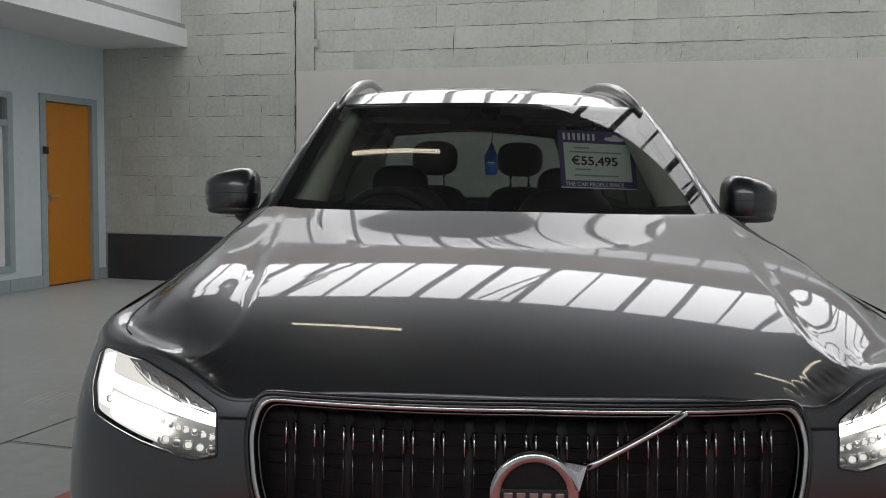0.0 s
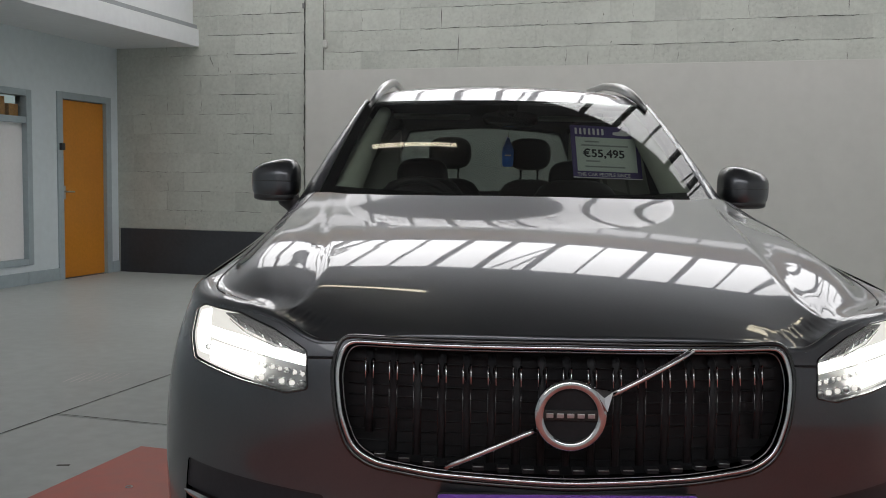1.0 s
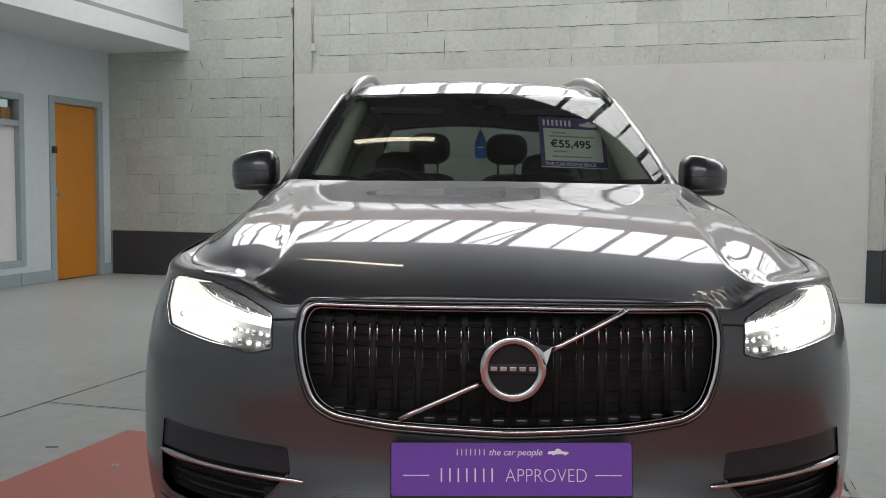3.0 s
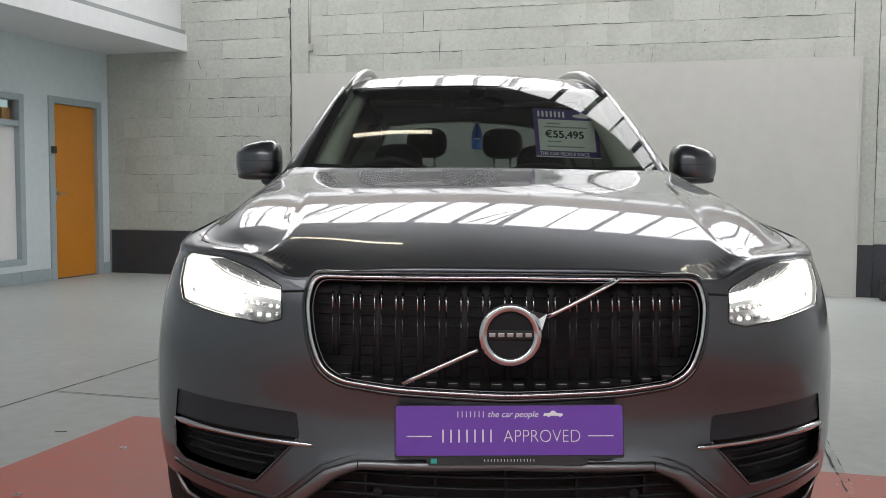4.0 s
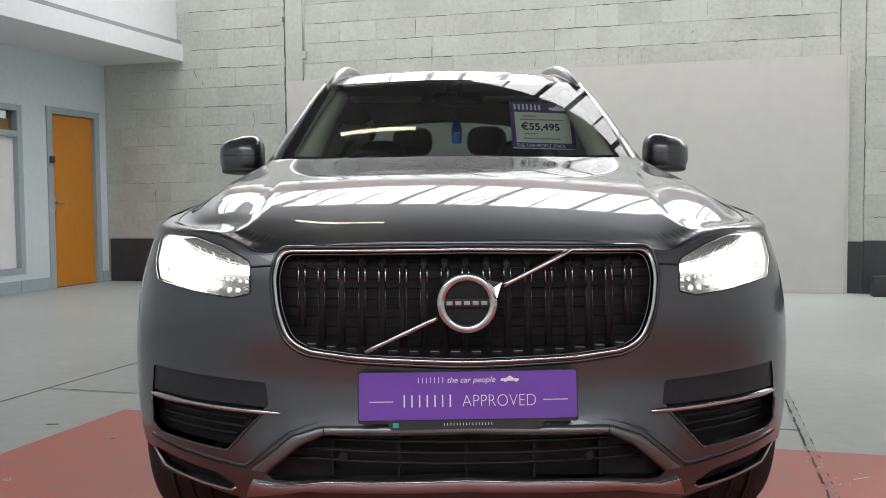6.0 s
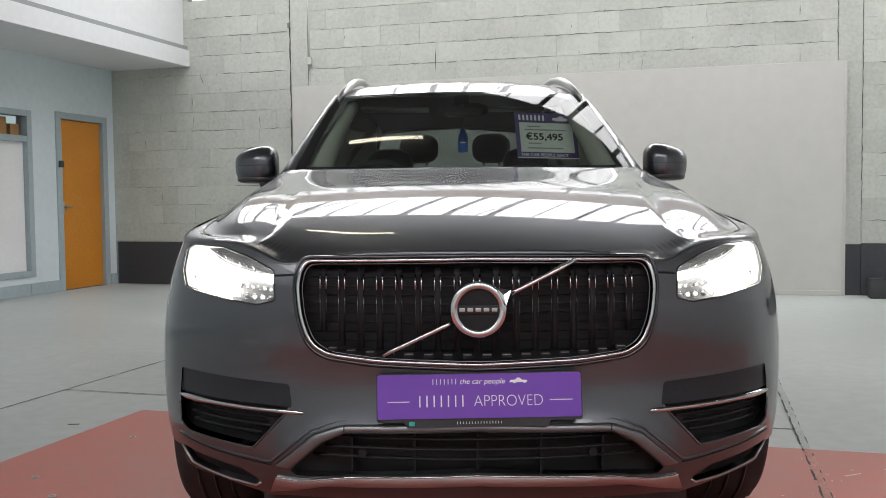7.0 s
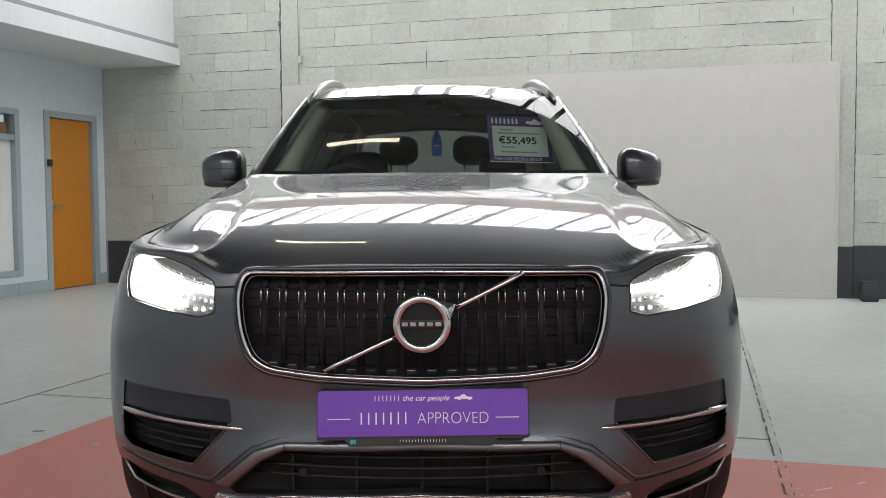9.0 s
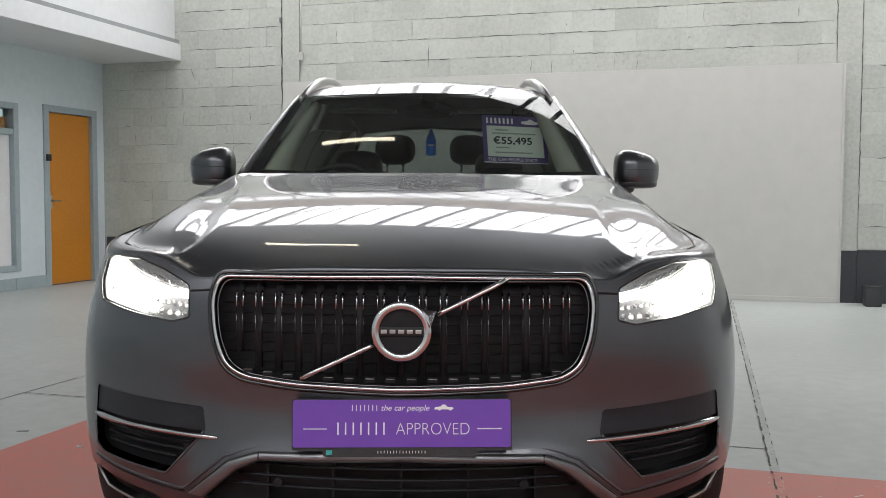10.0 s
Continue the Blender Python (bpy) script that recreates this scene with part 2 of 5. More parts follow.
def prism(poly, depth, place):
    """A flat plate: polygon (x, z) in the plane y = 0, given thickness towards +y, put at place."""
    bm = bmesh.new()
    f = bm.faces.new([bm.verts.new((x, 0, z)) for x, z in poly])
    r = bmesh.ops.extrude_face_region(bm, geom=[f])
    for v in (g for g in r["geom"] if isinstance(g, bmesh.types.BMVert)):
        v.co.y += depth
    bm.transform(place)
    return bm


def hoop(c, radius, r, depth, sides=12, n=72):
    """An upright ring facing -y, of oval section."""
    bm = bmesh.new()
    rows = []
    for i in range(n):
        u = 2 * math.pi * i / n
        rows.append([bm.verts.new((c[0] + (radius + r * math.cos(w)) * math.cos(u), c[1] + depth * math.sin(w), c[2] + (radius + r * math.cos(w)) * math.sin(u))) for w in (2 * math.pi * k / sides for k in range(sides))])
    for i in range(n):
        for k in range(sides):
            bm.faces.new((rows[i][k], rows[i][(k + 1) % sides], rows[(i + 1) % n][(k + 1) % sides], rows[(i + 1) % n][k]))
    return bm


def lettering(text, height, place, material, name, parent, shear=0.0, bold=0.0, width=None):
    """Raised writing in the built-in font, centred; in place's frame it reads along x with z up, facing -y."""
    cu = bpy.data.curves.new("writing", "FONT")
    cu.body, cu.size, cu.extrude, cu.align_x, cu.shear, cu.offset = text, height / 0.7, 0.0006, "CENTER", shear, bold
    tmp = new("writing", cu)
    me = bpy.data.meshes.new_from_object(tmp)
    bpy.data.objects.remove(tmp)
    xs = [v.co.x for v in me.vertices]
    k = width / (max(xs) - min(xs)) if width else 1.0
    me.transform(place @ Matrix.Rotation(radians(90), 4, "X") @ Matrix.Diagonal((k, 1, 1, 1)))
    return part(name, me, material, parent, smooth=False)


def spline(pts):
    """A natural cubic spline through (x, y) pairs, held at its ends."""
    p = np.array(sorted(pts), float)
    x, y = p[:, 0], p[:, 1]
    n, h = len(x), np.diff(x)
    A, r = np.eye(n), np.zeros(n)
    for i in range(1, n - 1):
        A[i, i - 1:i + 2] = h[i - 1], 2 * (h[i - 1] + h[i]), h[i]
        r[i] = 6 * ((y[i + 1] - y[i]) / h[i] - (y[i] - y[i - 1]) / h[i - 1])
    m = np.linalg.solve(A, r)

    def f(t):
        t = np.clip(np.asarray(t, float), x[0], x[-1])
        i = np.clip(np.searchsorted(x, t) - 1, 0, n - 2)
        u, v, hh = x[i + 1] - t, t - x[i], h[i]
        return (m[i] * u ** 3 + m[i + 1] * v ** 3) / (6 * hh) + (y[i] / hh - m[i] * hh / 6) * u + (y[i + 1] / hh - m[i + 1] * hh / 6) * v
    return f


def inside(poly, q):
    """Which of the points q lie inside the polygon."""
    poly, q = np.asarray(poly), np.asarray(q)
    hit = np.zeros(len(q), bool)
    for (x1, y1), (x2, y2) in zip(poly, np.roll(poly, -1, 0)):
        c = (y1 > q[:, 1]) != (y2 > q[:, 1])
        with np.errstate(divide="ignore", invalid="ignore"):
            hit ^= c & (q[:, 0] < (x2 - x1) * (q[:, 1] - y1) / (y2 - y1) + x1)
    return hit


def dense(poly, step, closed=True):
    """The polygon with points added along its edges."""
    out = []
    pts = list(poly) + ([poly[0]] if closed else [])
    for a, b in zip(pts, pts[1:]):
        a, b = np.array(a, float), np.array(b, float)
        n = max(1, int(np.ceil(np.linalg.norm(b - a) / step)))
        out += [tuple(a + (b - a) * i / n) for i in range(n)]
    return out if closed else out + [tuple(pts[-1])]


def rounded(poly, r, n=5):
    """The polygon with its corners rounded off; r may be one radius for each corner."""
    out = []
    for i, p in enumerate(poly):
        p, a, b = (np.array(q, float) for q in (p, poly[i - 1], poly[(i + 1) % len(poly)]))
        ri = r[i] if isinstance(r, (list, tuple)) else r
        da, db = (a - p) / np.linalg.norm(a - p), (b - p) / np.linalg.norm(b - p)
        k = min(ri, 0.45 * np.linalg.norm(a - p), 0.45 * np.linalg.norm(b - p))
        s, e = p + da * k, p + db * k
        out += [tuple((1 - u) ** 2 * s + 2 * u * (1 - u) * p + u * u * e) for u in np.linspace(0, 1, n)]
    return out


def surface(fn, u, v, out):
    """Points of fn(u, v) and their normals, turned to the side of out."""
    e = 1e-4
    p = fn(u, v)
    n = np.cross(fn(u + e, v) - fn(u - e, v), fn(u, v + e) - fn(u, v - e))
    n /= np.maximum(np.linalg.norm(n, axis=1), 1e-12)[:, None]
    n *= np.where((n * np.asarray(out(p) if callable(out) else out)).sum(1) < 0, -1, 1)[:, None]
    return p, n


def patch(fn, outer, holes, step, out, mirrored=True):
    """A smooth sheet over the region of (u, v) inside outer and outside holes, and its mirror image in x."""
    loops = [dense(p, step) for p in (outer, *holes)]
    pts, edges = [], []
    for lp in loops:
        k = len(pts)
        edges += [(k + i, k + (i + 1) % len(lp)) for i in range(len(lp))]
        pts += lp
    o = np.array(outer)
    g = np.stack(np.meshgrid(np.arange(o[:, 0].min(), o[:, 0].max(), step), np.arange(o[:, 1].min(), o[:, 1].max(), step)), -1).reshape(-1, 2)
    keep = inside(loops[0], g)
    for lp in loops[1:]:
        keep &= ~inside(lp, g)
    b = np.array(pts)
    g = g[keep]
    near = np.array([np.min(((b - q) ** 2).sum(1)) for q in g]) if len(g) else np.zeros(0)
    g = g[near > (0.45 * step) ** 2]
    from mathutils import geometry
    vs, _, fs, *_ = geometry.delaunay_2d_cdt([Vector(q) for q in (*pts, *g)], edges, [], 0, 1e-7)
    vs = np.array([tuple(q) for q in vs])
    fs = np.array([tuple(f) for f in fs])
    c = vs[fs].mean(1)
    keep = inside(loops[0], c)
    for lp in loops[1:]:
        keep &= ~inside(lp, c)
    fs = fs[keep]
    p, n = surface(fn, vs[:, 0], vs[:, 1], out)
    fn3 = np.cross(p[fs[:, 1]] - p[fs[:, 0]], p[fs[:, 2]] - p[fs[:, 0]])
    flip = (fn3 * n[fs[:, 0]]).sum(1) < 0
    fs[flip] = fs[flip][:, ::-1]
    return mirror(p, fs, n) if mirrored else (p, fs, n)


def grid(fn, us, vs, out, mirrored=True):
    """A smooth sheet over a regular grid of (u, v)."""
    U, V = np.meshgrid(us, vs, indexing="ij")
    p, n = surface(fn, U.ravel(), V.ravel(), out)
    a, b = len(us), len(vs)
    fs = np.array([(i * b + j, (i + 1) * b + j, (i + 1) * b + j + 1, i * b + j + 1) for i in range(a - 1) for j in range(b - 1)])
    f3 = np.cross(p[fs[:, 1]] - p[fs[:, 0]], p[fs[:, 3]] - p[fs[:, 0]])
    flip = (f3 * n[fs[:, 0]]).sum(1) < 0
    fs[flip] = fs[flip][:, ::-1]
    return mirror(p, fs, n) if mirrored else (p, fs, n)


def mirror(p, fs, n):
    k = np.array([-1, 1, 1])
    return np.concatenate([p, p * k]), np.concatenate([fs, fs[:, ::-1] + len(p)]), np.concatenate([n, n * k])


def joined(*sheets):
    p, f, n, k = [], [], [], 0
    for a, b, c in sheets:
        p += [tuple(q) for q in a]
        f += [tuple(int(i) + k for i in q) for q in b]
        n += [tuple(q) for q in c]
        k = len(p)
    return p, f, n


# ---- the building ----
EAVE, PITCH = 4.472, 0.25
W, D = 15.0, 17.0       # room: along the far wall, towards and past the camera, up


def structure(name, bm, material, label, smooth=False):
    ob = part(name, bm, material, None, label, smooth)
    ob.matrix_world = ROOM
    return tagged(ob, kind="structure", category=name.split("_")[0])


def room():
    # floor slabs with open joints
    sub = structure("floor", boxed((-0.2, -D, -0.3), (W, 0.2, -0.02)), CRACK, "painted grey concrete floor with a red painted bay")
    xs, gap = (0.0, 4.085, 8.005, 11.85, W), 0.005
    def joint_x(y):
        """The long joint under the car's side runs a little askew."""
        return 7.872 - 0.01869 * (y + 0.3)
    def askew(bm):
        for v in bm.verts:
            if abs(v.co.x - 8.005) < 0.03:
                v.co.x += joint_x(v.co.y) - 8.005
        return bm
    for i in range(4):
        ys = (0.0, -6.3, -11.6, -D) if i == 1 else (0.0, -11.6, -D)
        for y1, y2 in zip(ys, ys[1:]):
            part("slab", askew(boxed((xs[i] + gap, y2 + gap, -0.02), (xs[i + 1] - gap, y1 - gap, 0), 0.005)), FLOOR, sub, smooth=False)
    for x1, x2 in ((4.83, 7.998), (8.012, 11.0)):
        part("red_bay", askew(boxed((x1, -13.0, -0.001), (x2, -6.655, 0.003))), REDFLOOR, sub, "red floor paint", smooth=False)
    # joints: ragged dark lines, and one filled joint with broken edges
    rnd = random.Random(3)
    def ragged(name, p, q, w, z, material, label="", breaks=0.0, even=0.35):
        p, q = Vector(p), Vector(q)
        n = int((q - p).length / 0.035)
        side = Vector((-(q - p).y, (q - p).x)).normalized()
        bm = bmesh.new()
        prev = None
        for k in range(n + 1):
            if rnd.random() < breaks:
                prev = None
                continue
            c = p + (q - p) * (k / n)
            a, d = rnd.uniform(even, 1.1) * w, rnd.uniform(even, 1.1) * w
            cur = [bm.verts.new((*(c - side * a), z)), bm.verts.new((*(c + side * d), z))]
            if prev:
                bm.faces.new((prev[0], prev[1], cur[1], cur[0]))
            prev = cur
        return part(name, bm, material, sub, label, smooth=False)
    for y1, y2, material, label in ((-0.3, -6.655, FILLER, "painted-over joint filler"), (-6.655, -11.6, REDFILLER, "worn red joint filler")):
        def along(off):
            return (joint_x(y1) + off, y1), (joint_x(y2) + off, y2)
        ragged("joint_filler", *along(0), 0.017, 0.0040, material, label, 0.0, 0.8)
        ragged("joint_edge", *along(-0.017), 0.0058, 0.0044, CRACKLINE, "broken dark joint edge", 0.10, 0.2)
        ragged("joint_edge", *along(0.014), 0.0036, 0.0044, CRACKLINE, "", 0.42, 0.1)
    ragged("joint_edge", (4.085, -0.2), (4.085, -11.0), 0.0062, 0.0012, CRACKLINE, "", 0.02)
    ragged("joint_edge", (4.09, -6.285), (7.98, -6.3), 0.0062, 0.0012, CRACKLINE, "", 0.02)
    # scuffs worn into the paint
    for k in range(7):
        x, y = 3.62 + 0.043 * k, -5.66 + 0.013 * k
        ragged("scuff", (x, y), (x - 0.046, y + 0.28), 0.006, 0.0012, SCUFF, "", 0.05)
    for x1, y1, x2, y2 in ((8.09, -7.03, 8.28, -6.88), (8.35, -6.85, 8.50, -6.80), (8.2, -7.6, 8.5, -7.35), (8.1, -8.2, 8.8, -8.0), (5.6, -7.5, 5.75, -7.45), (8.5, -7.8, 8.6, -7.7), (5.3, -8.2, 5.38, -8.1)):
        ragged("scuff", (x1, y1), (x2, y2), 0.004, 0.0042, SCUFF, "", 0.25)
    specks = bmesh.new()
    for k in range(70):
        y = -6.7 - 1.9 * rnd.random()
        x = joint_x(y) + (rnd.gauss(0.02, 0.05) if k % 2 else rnd.uniform(0.05, 1.1))
        u, w, l = rnd.uniform(0, 3.1), rnd.uniform(0.0012, 0.003), rnd.uniform(0.003, 0.010)
        c, d = Vector((math.cos(u), math.sin(u), 0)), Vector((-math.sin(u), math.cos(u), 0))
        specks.faces.new([specks.verts.new(Vector((x, y, 0.0048)) + c * l * i + d * w * j) for i, j in ((-1, -.4), (.2, -1), (1, .3), (-.3, 1))])
    part("worn_specks", specks, SCUFF, sub, "pale specks worn into the red paint", smooth=False)
    ragged("scuff", (4.66, -7.01), (4.71, -6.99), 0.012, 0.0012, CRACKLINE)
    # far wall of painted blocks
    wall = structure("wall_north", boxed((-0.2, 0.012, 0), (W + 0.2, 0.25, EAVE)), JOINT, "painted concrete block wall with cracked joints")
    course, length = 0.236, 0.472
    rnd = random.Random(5)
    meshes = {}

    def block(x1, x2, z1, z2, material):
        key = (round(x2 - x1, 3), round(z2 - z1, 3), rnd.randrange(3), material.name)
        if key not in meshes:
            bm = boxed((0, 0, 0), (key[0], 0.03, key[1]), 0.0018)
            for v in bm.verts:
                if v.co.y < 0.02:
                    v.co.y += rnd.uniform(-0.0006, 0.0006)
            me = bpy.data.meshes.new("block")
            bmesh.ops.recalc_face_normals(bm, faces=bm.faces)
            bm.to_mesh(me)
            bm.free()
            me.materials.append(material)
            meshes[key] = me
        ob = new("block", meshes[key])
        ob.parent = wall
        ob.location = (x1, rnd.uniform(-0.0007, 0.0007), z1)

    def courses(xa, xb, za, zb, z0):
        k = 0
        z = z0
        while z < zb - 0.05:
            z2 = min(z + course, zb)
            x = xa - (length / 2 if k % 2 else 0)
            bed = rnd.choice((0.0004, 0.0008, 0.0012))
            while x < xb - 0.02:
                x1, x2 = max(x, xa), min(x + length, xb)
                if x2 - x1 > 0.03:
                    tight = 0.0001 if rnd.random() < 0.75 else 0.0012
                    block(x1 + 0.0002, x2 - tight, z + 0.0008, z2 - bed, BLOCKPAINT)
                x += length
            z += course
            k += 1
    courses(0, 2.57, 0.56, 3.63, 0.56)
    courses(2.81, 8.86, 2.448, 3.63, 2.448)
    courses(9.11, 11.9, 0.56, 3.63, 0.56)
    part("upper_wall", boxed((11.9, 0.0, 0.56), (W, 0.03, 3.63)), BLOCKPAINT, wall, smooth=False)
    part("wall_plate", boxed((0, -0.06, 4.17), (W, 0.0, EAVE - 0.04), 0.01), TIMBER, wall, "brown timber wall plate", smooth=False)
    part("high_light", boxed((1.2, -0.012, 3.62), (W, 0.0, 3.92)), SKYSTRIP, wall, "narrow milky light under the wall plate", smooth=False)
    for k in range(22):
        part("glazing_bar", boxed((1.2 + 0.63 * k - 0.025, -0.03, 3.61), (1.2 + 0.63 * k + 0.025, -0.013, 3.925)), STEEL, wall, smooth=False)
    for x1, x2 in ((2.577, 2.803), (8.867, 9.103)):
        part("pilaster", boxed((x1, -0.006, 0), (x2, 0.03, 3.64), 0.003), BLOCKPAINT, wall, "plain painted pilaster", smooth=False)
    for x1, x2 in ((0.03, 2.573), (9.107, W)):
        part("dado", boxed((x1, -0.004, 0), (x2, 0.03, 0.552), 0.003), DADO, wall, "dark grey painted dado", smooth=False)
    part("dado", boxed((8.862, -0.012, 0), (9.104, -0.0062, 0.545), 0.002), DADO, wall, smooth=False)
    part("wall_board", boxed((2.615, -0.075, 0.0), (8.945, -0.034, 2.472), 0.004), BOARD, wall, "smooth white painted board", smooth=False)
    part("edge_strip", boxed((2.615, -0.090, 0.0), (8.90, -0.0755, 0.055), 0.004), BOARD, wall, smooth=False)
    part("edge_strip", boxed((8.922, -0.0835, 0.0), (8.945, -0.0755, 2.472), 0.002), BOARD, wall, smooth=False)
    # open cracks in the joints
    rnd = random.Random(11)
    def crack(x1, z1, x2, z2, w):
        n = max(3, int(math.hypot(x2 - x1, z2 - z1) / 0.05))
        bm = bmesh.new()
        prev = None
        for k in range(n + 1):
            t = k / n
            dx, dz = rnd.uniform(-0.007, 0.007), rnd.uniform(-0.006, 0.006)
            ww = w * rnd.uniform(0.15, 1.4) * (0.3 if k in (0, n) else 1)
            x, z = x1 + (x2 - x1) * t, z1 + (z2 - z1) * t
            vertical = abs(z2 - z1) > abs(x2 - x1)
            o = (ww, 0) if vertical else (0, ww)
            cur = [bm.verts.new((x + (dx if vertical else 0) - o[0], -0.0035, z + (0 if vertical else dz) - o[1])), bm.verts.new((x + (dx if vertical else 0) + o[0], -0.0035, z + (0 if vertical else dz) + o[1]))]
            if prev:
                bm.faces.new((prev[0], prev[1], cur[1], cur[0]))
            prev = cur
        part("joint_crack", bm, CRACKLINE, wall, smooth=False)
    crack(2.566, 0.56, 2.566, 3.6, 0.006)
    crack(2.566, 2.3, 2.566, 3.6, 0.007)
    crack(9.106, 0.9, 9.106, 3.6, 0.004)
    crack(9.107, 1.75, 9.107, 2.05, 0.008)
    crack(2.807, 2.55, 2.807, 3.3, 0.003)
    crack(8.863, 2.5, 8.863, 3.6, 0.003)
    crack(4.44, 2.56, 4.44, 2.846, 0.004)
    crack(4.24, 2.92, 4.24, 3.15, 0.003)
    crack(1.307, 2.69, 1.36, 2.55, 0.004)
    crack(1.545, 2.65, 1.56, 2.73, 0.004)
    for xa, xb, za in ((0.25, 2.53, 0.56), (2.82, 8.82, 2.45), (9.13, 11.6, 0.56)):
        z = 0.56 + 0.236 if za < 1 else 2.448
        while z < 3.6:
            x = xa + rnd.uniform(0, 0.6)
            while x < xb - 0.1:
                x2 = min(x + rnd.uniform(0.12, 1.0), xb)
                faint = 0.45 if (xa < 1 and x < 1.1) else 1.0
                crack(x, z, x2, z, rnd.uniform(0.0014, 0.0042) * faint)
                x = x2 + rnd.uniform(0.03, 0.55)
            z += 0.236
        for _ in range(int((xb - xa) * (3.6 - za) * 2.2)):
            k = rnd.randrange(0 if za < 1 else 8, 13)
            x = xa + 0.236 * rnd.randrange(1, max(2, int((xb - xa) / 0.236)))
            z1 = 0.56 + 0.236 * k
            crack(x, z1 + rnd.uniform(0, 0.08), x + rnd.uniform(-0.01, 0.01), z1 + rnd.uniform(0.12, 0.23), rnd.uniform(0.0010, 0.0026))
        for _ in range(int((xb - xa) * 3)):
            x, z1 = rnd.uniform(xa, xb), rnd.uniform(za + 0.1, 3.5)
            crack(x, z1, x + rnd.uniform(-0.02, 0.02), z1 + rnd.uniform(0.008, 0.035), rnd.uniform(0.002, 0.005))
    sensor = part("sensor_box", boxed((2.815, -0.05, 2.735), (2.862, -0.0005, 2.825), 0.006), BOARD, wall, "small white box on the wall")
    part("conduit", tube([(2.822, -0.010, 3.62), (2.822, -0.010, 2.82)], 0.009, 8), BOARD, sensor, "white painted conduit")
    part("cable", tube([(2.832, -0.008, 2.74), (2.834, -0.006, 2.62), (2.831, -0.005, 2.52)], 0.003, 6), BOARD, sensor)
    part("bracket", boxed((2.545, -0.03, 3.20), (2.575, -0.001, 3.26), 0.004), STEEL, wall, "small grey steel bracket")
    # left wall with its door and window, under the mezzanine
    west = structure("wall_west", bmesh.new(), WALLBLUE, "pale blue painted partition wall")
    bm = bmesh.new()
    dy1, dy2, dz = -1.144, -0.154, 2.172         # door frame, outer edges
    wy1, wy2, wz1, wz2 = -3.6, -1.565, 0.215, 2.14
    for lo, hi in (((-0.2, dy2, 0), (0, 0, 3.2)), ((-0.2, dy1, dz), (0, dy2, 3.2)), ((-0.2, wy2, 0), (0, dy1, 3.2)), ((-0.2, wy1, 0), (0, wy2, wz1)), ((-0.2, wy1, wz2), (0, wy2, 3.2)), ((-0.2, -D, 0), (0, wy1, 3.2))):
        box(bm, lo, hi)
    bm.to_mesh(west.data)
    bm.free()
    door = structure("door_1", boxed((-0.075, dy1 + 0.10, 0.008), (-0.03, dy2 - 0.10, dz - 0.085), 0.003), ORANGE, "closed flush orange door in a blue-grey frame")
    for lo, hi in (((-0.12, dy1, 0), (0.018, dy1 + 0.095, dz)), ((-0.12, dy2 - 0.095, 0), (0.018, dy2, dz)), ((-0.12, dy1 + 0.095, dz - 0.08), (0.018, dy2 - 0.095, dz))):
        part("door_frame", boxed(lo, hi, 0.004), TRIMBLUE, door, smooth=False)
    handle = part("door_handle", boxed((-0.029, dy1 + 0.135, 0.93), (-0.022, dy1 + 0.175, 1.09), 0.003), SATIN, door, "satin metal lever handle")
    part("lever", tube([(-0.022, dy1 + 0.155, 1.02), (0.02, dy1 + 0.155, 1.02), (0.025, dy1 + 0.17, 1.02), (0.025, dy1 + 0.27, 1.02)], 0.009), SATIN, handle)
    part("closer_box", boxed((0.02, dy1 + 0.02, 1.50), (0.055, dy1 + 0.085, 1.58), 0.006), DARKPLASTIC, door, "small dark box on the frame")
    win = structure("window_1", boxed((-0.11, wy1 + 0.08, 1.775), (0.012, wy2 - 0.08, 1.845), 0.004), TRIMBLUE, "internal window with a white blind and a clear top light")
    for lo, hi in (((-0.12, wy1, wz1), (0.02, wy1 + 0.08, wz2)), ((-0.12, wy2 - 0.08, wz1), (0.02, wy2, wz2)), ((-0.12, wy1 + 0.08, wz1), (0.02, wy2 - 0.08, wz1 + 0.07)), ((-0.12, wy1 + 0.08, wz2 - 0.07), (0.02, wy2 - 0.08, wz2))):
        part("window_frame", boxed(lo, hi, 0.004), TRIMBLUE, win, smooth=False)
    part("pane", boxed((-0.06, wy1 + 0.08, wz1 + 0.07), (-0.05, wy2 - 0.08, 1.775)), WHITE, win, "white blanked lower pane", smooth=False)
    glass = [(-0.057, wy1 + 0.08, 1.845), (-0.057, wy2 - 0.08, 1.845), (-0.057, wy2 - 0.08, wz2 - 0.07), (-0.057, wy1 + 0.08, wz2 - 0.07)]
    g = part("pane", (glass, [(0, 1, 2, 3)]), CLEAR, win, "clear top pane", smooth=False)
    g.visible_shadow = False
    # shelf with files seen through the top light
    sh = part("shelf", boxed((-0.195, wy1 + 0.08, 1.80), (-0.065, wy2 - 0.08, 1.815)), WARMWOOD, None, "brown shelf behind the internal window", smooth=False)
    sh.matrix_world = ROOM
    tagged(sh, category="shelf")
    for k in range(9):
        f = part("box_file", boxed((-0.19, wy2 - 0.24 - 0.2 * k, 1.815), (-0.075, wy2 - 0.10 - 0.2 * k, 1.98 + 0.07 * (k % 2)), 0.004), CARDBOARD, None, "brown box file on the shelf", smooth=False)
        f.matrix_world = ROOM
        tagged(f, category="box file", group="box files on the shelf")
    bm = bmesh.new()
    for a, b in ((-0.149, -0.005), (-1.655, -1.149), (-D, -1.66)):
        box(bm, (0.001, a, 0), (0.02, b, 0.14), 0.003)
    structure("baseboard", bm, TRIMBLUE, "blue-grey painted skirting board")
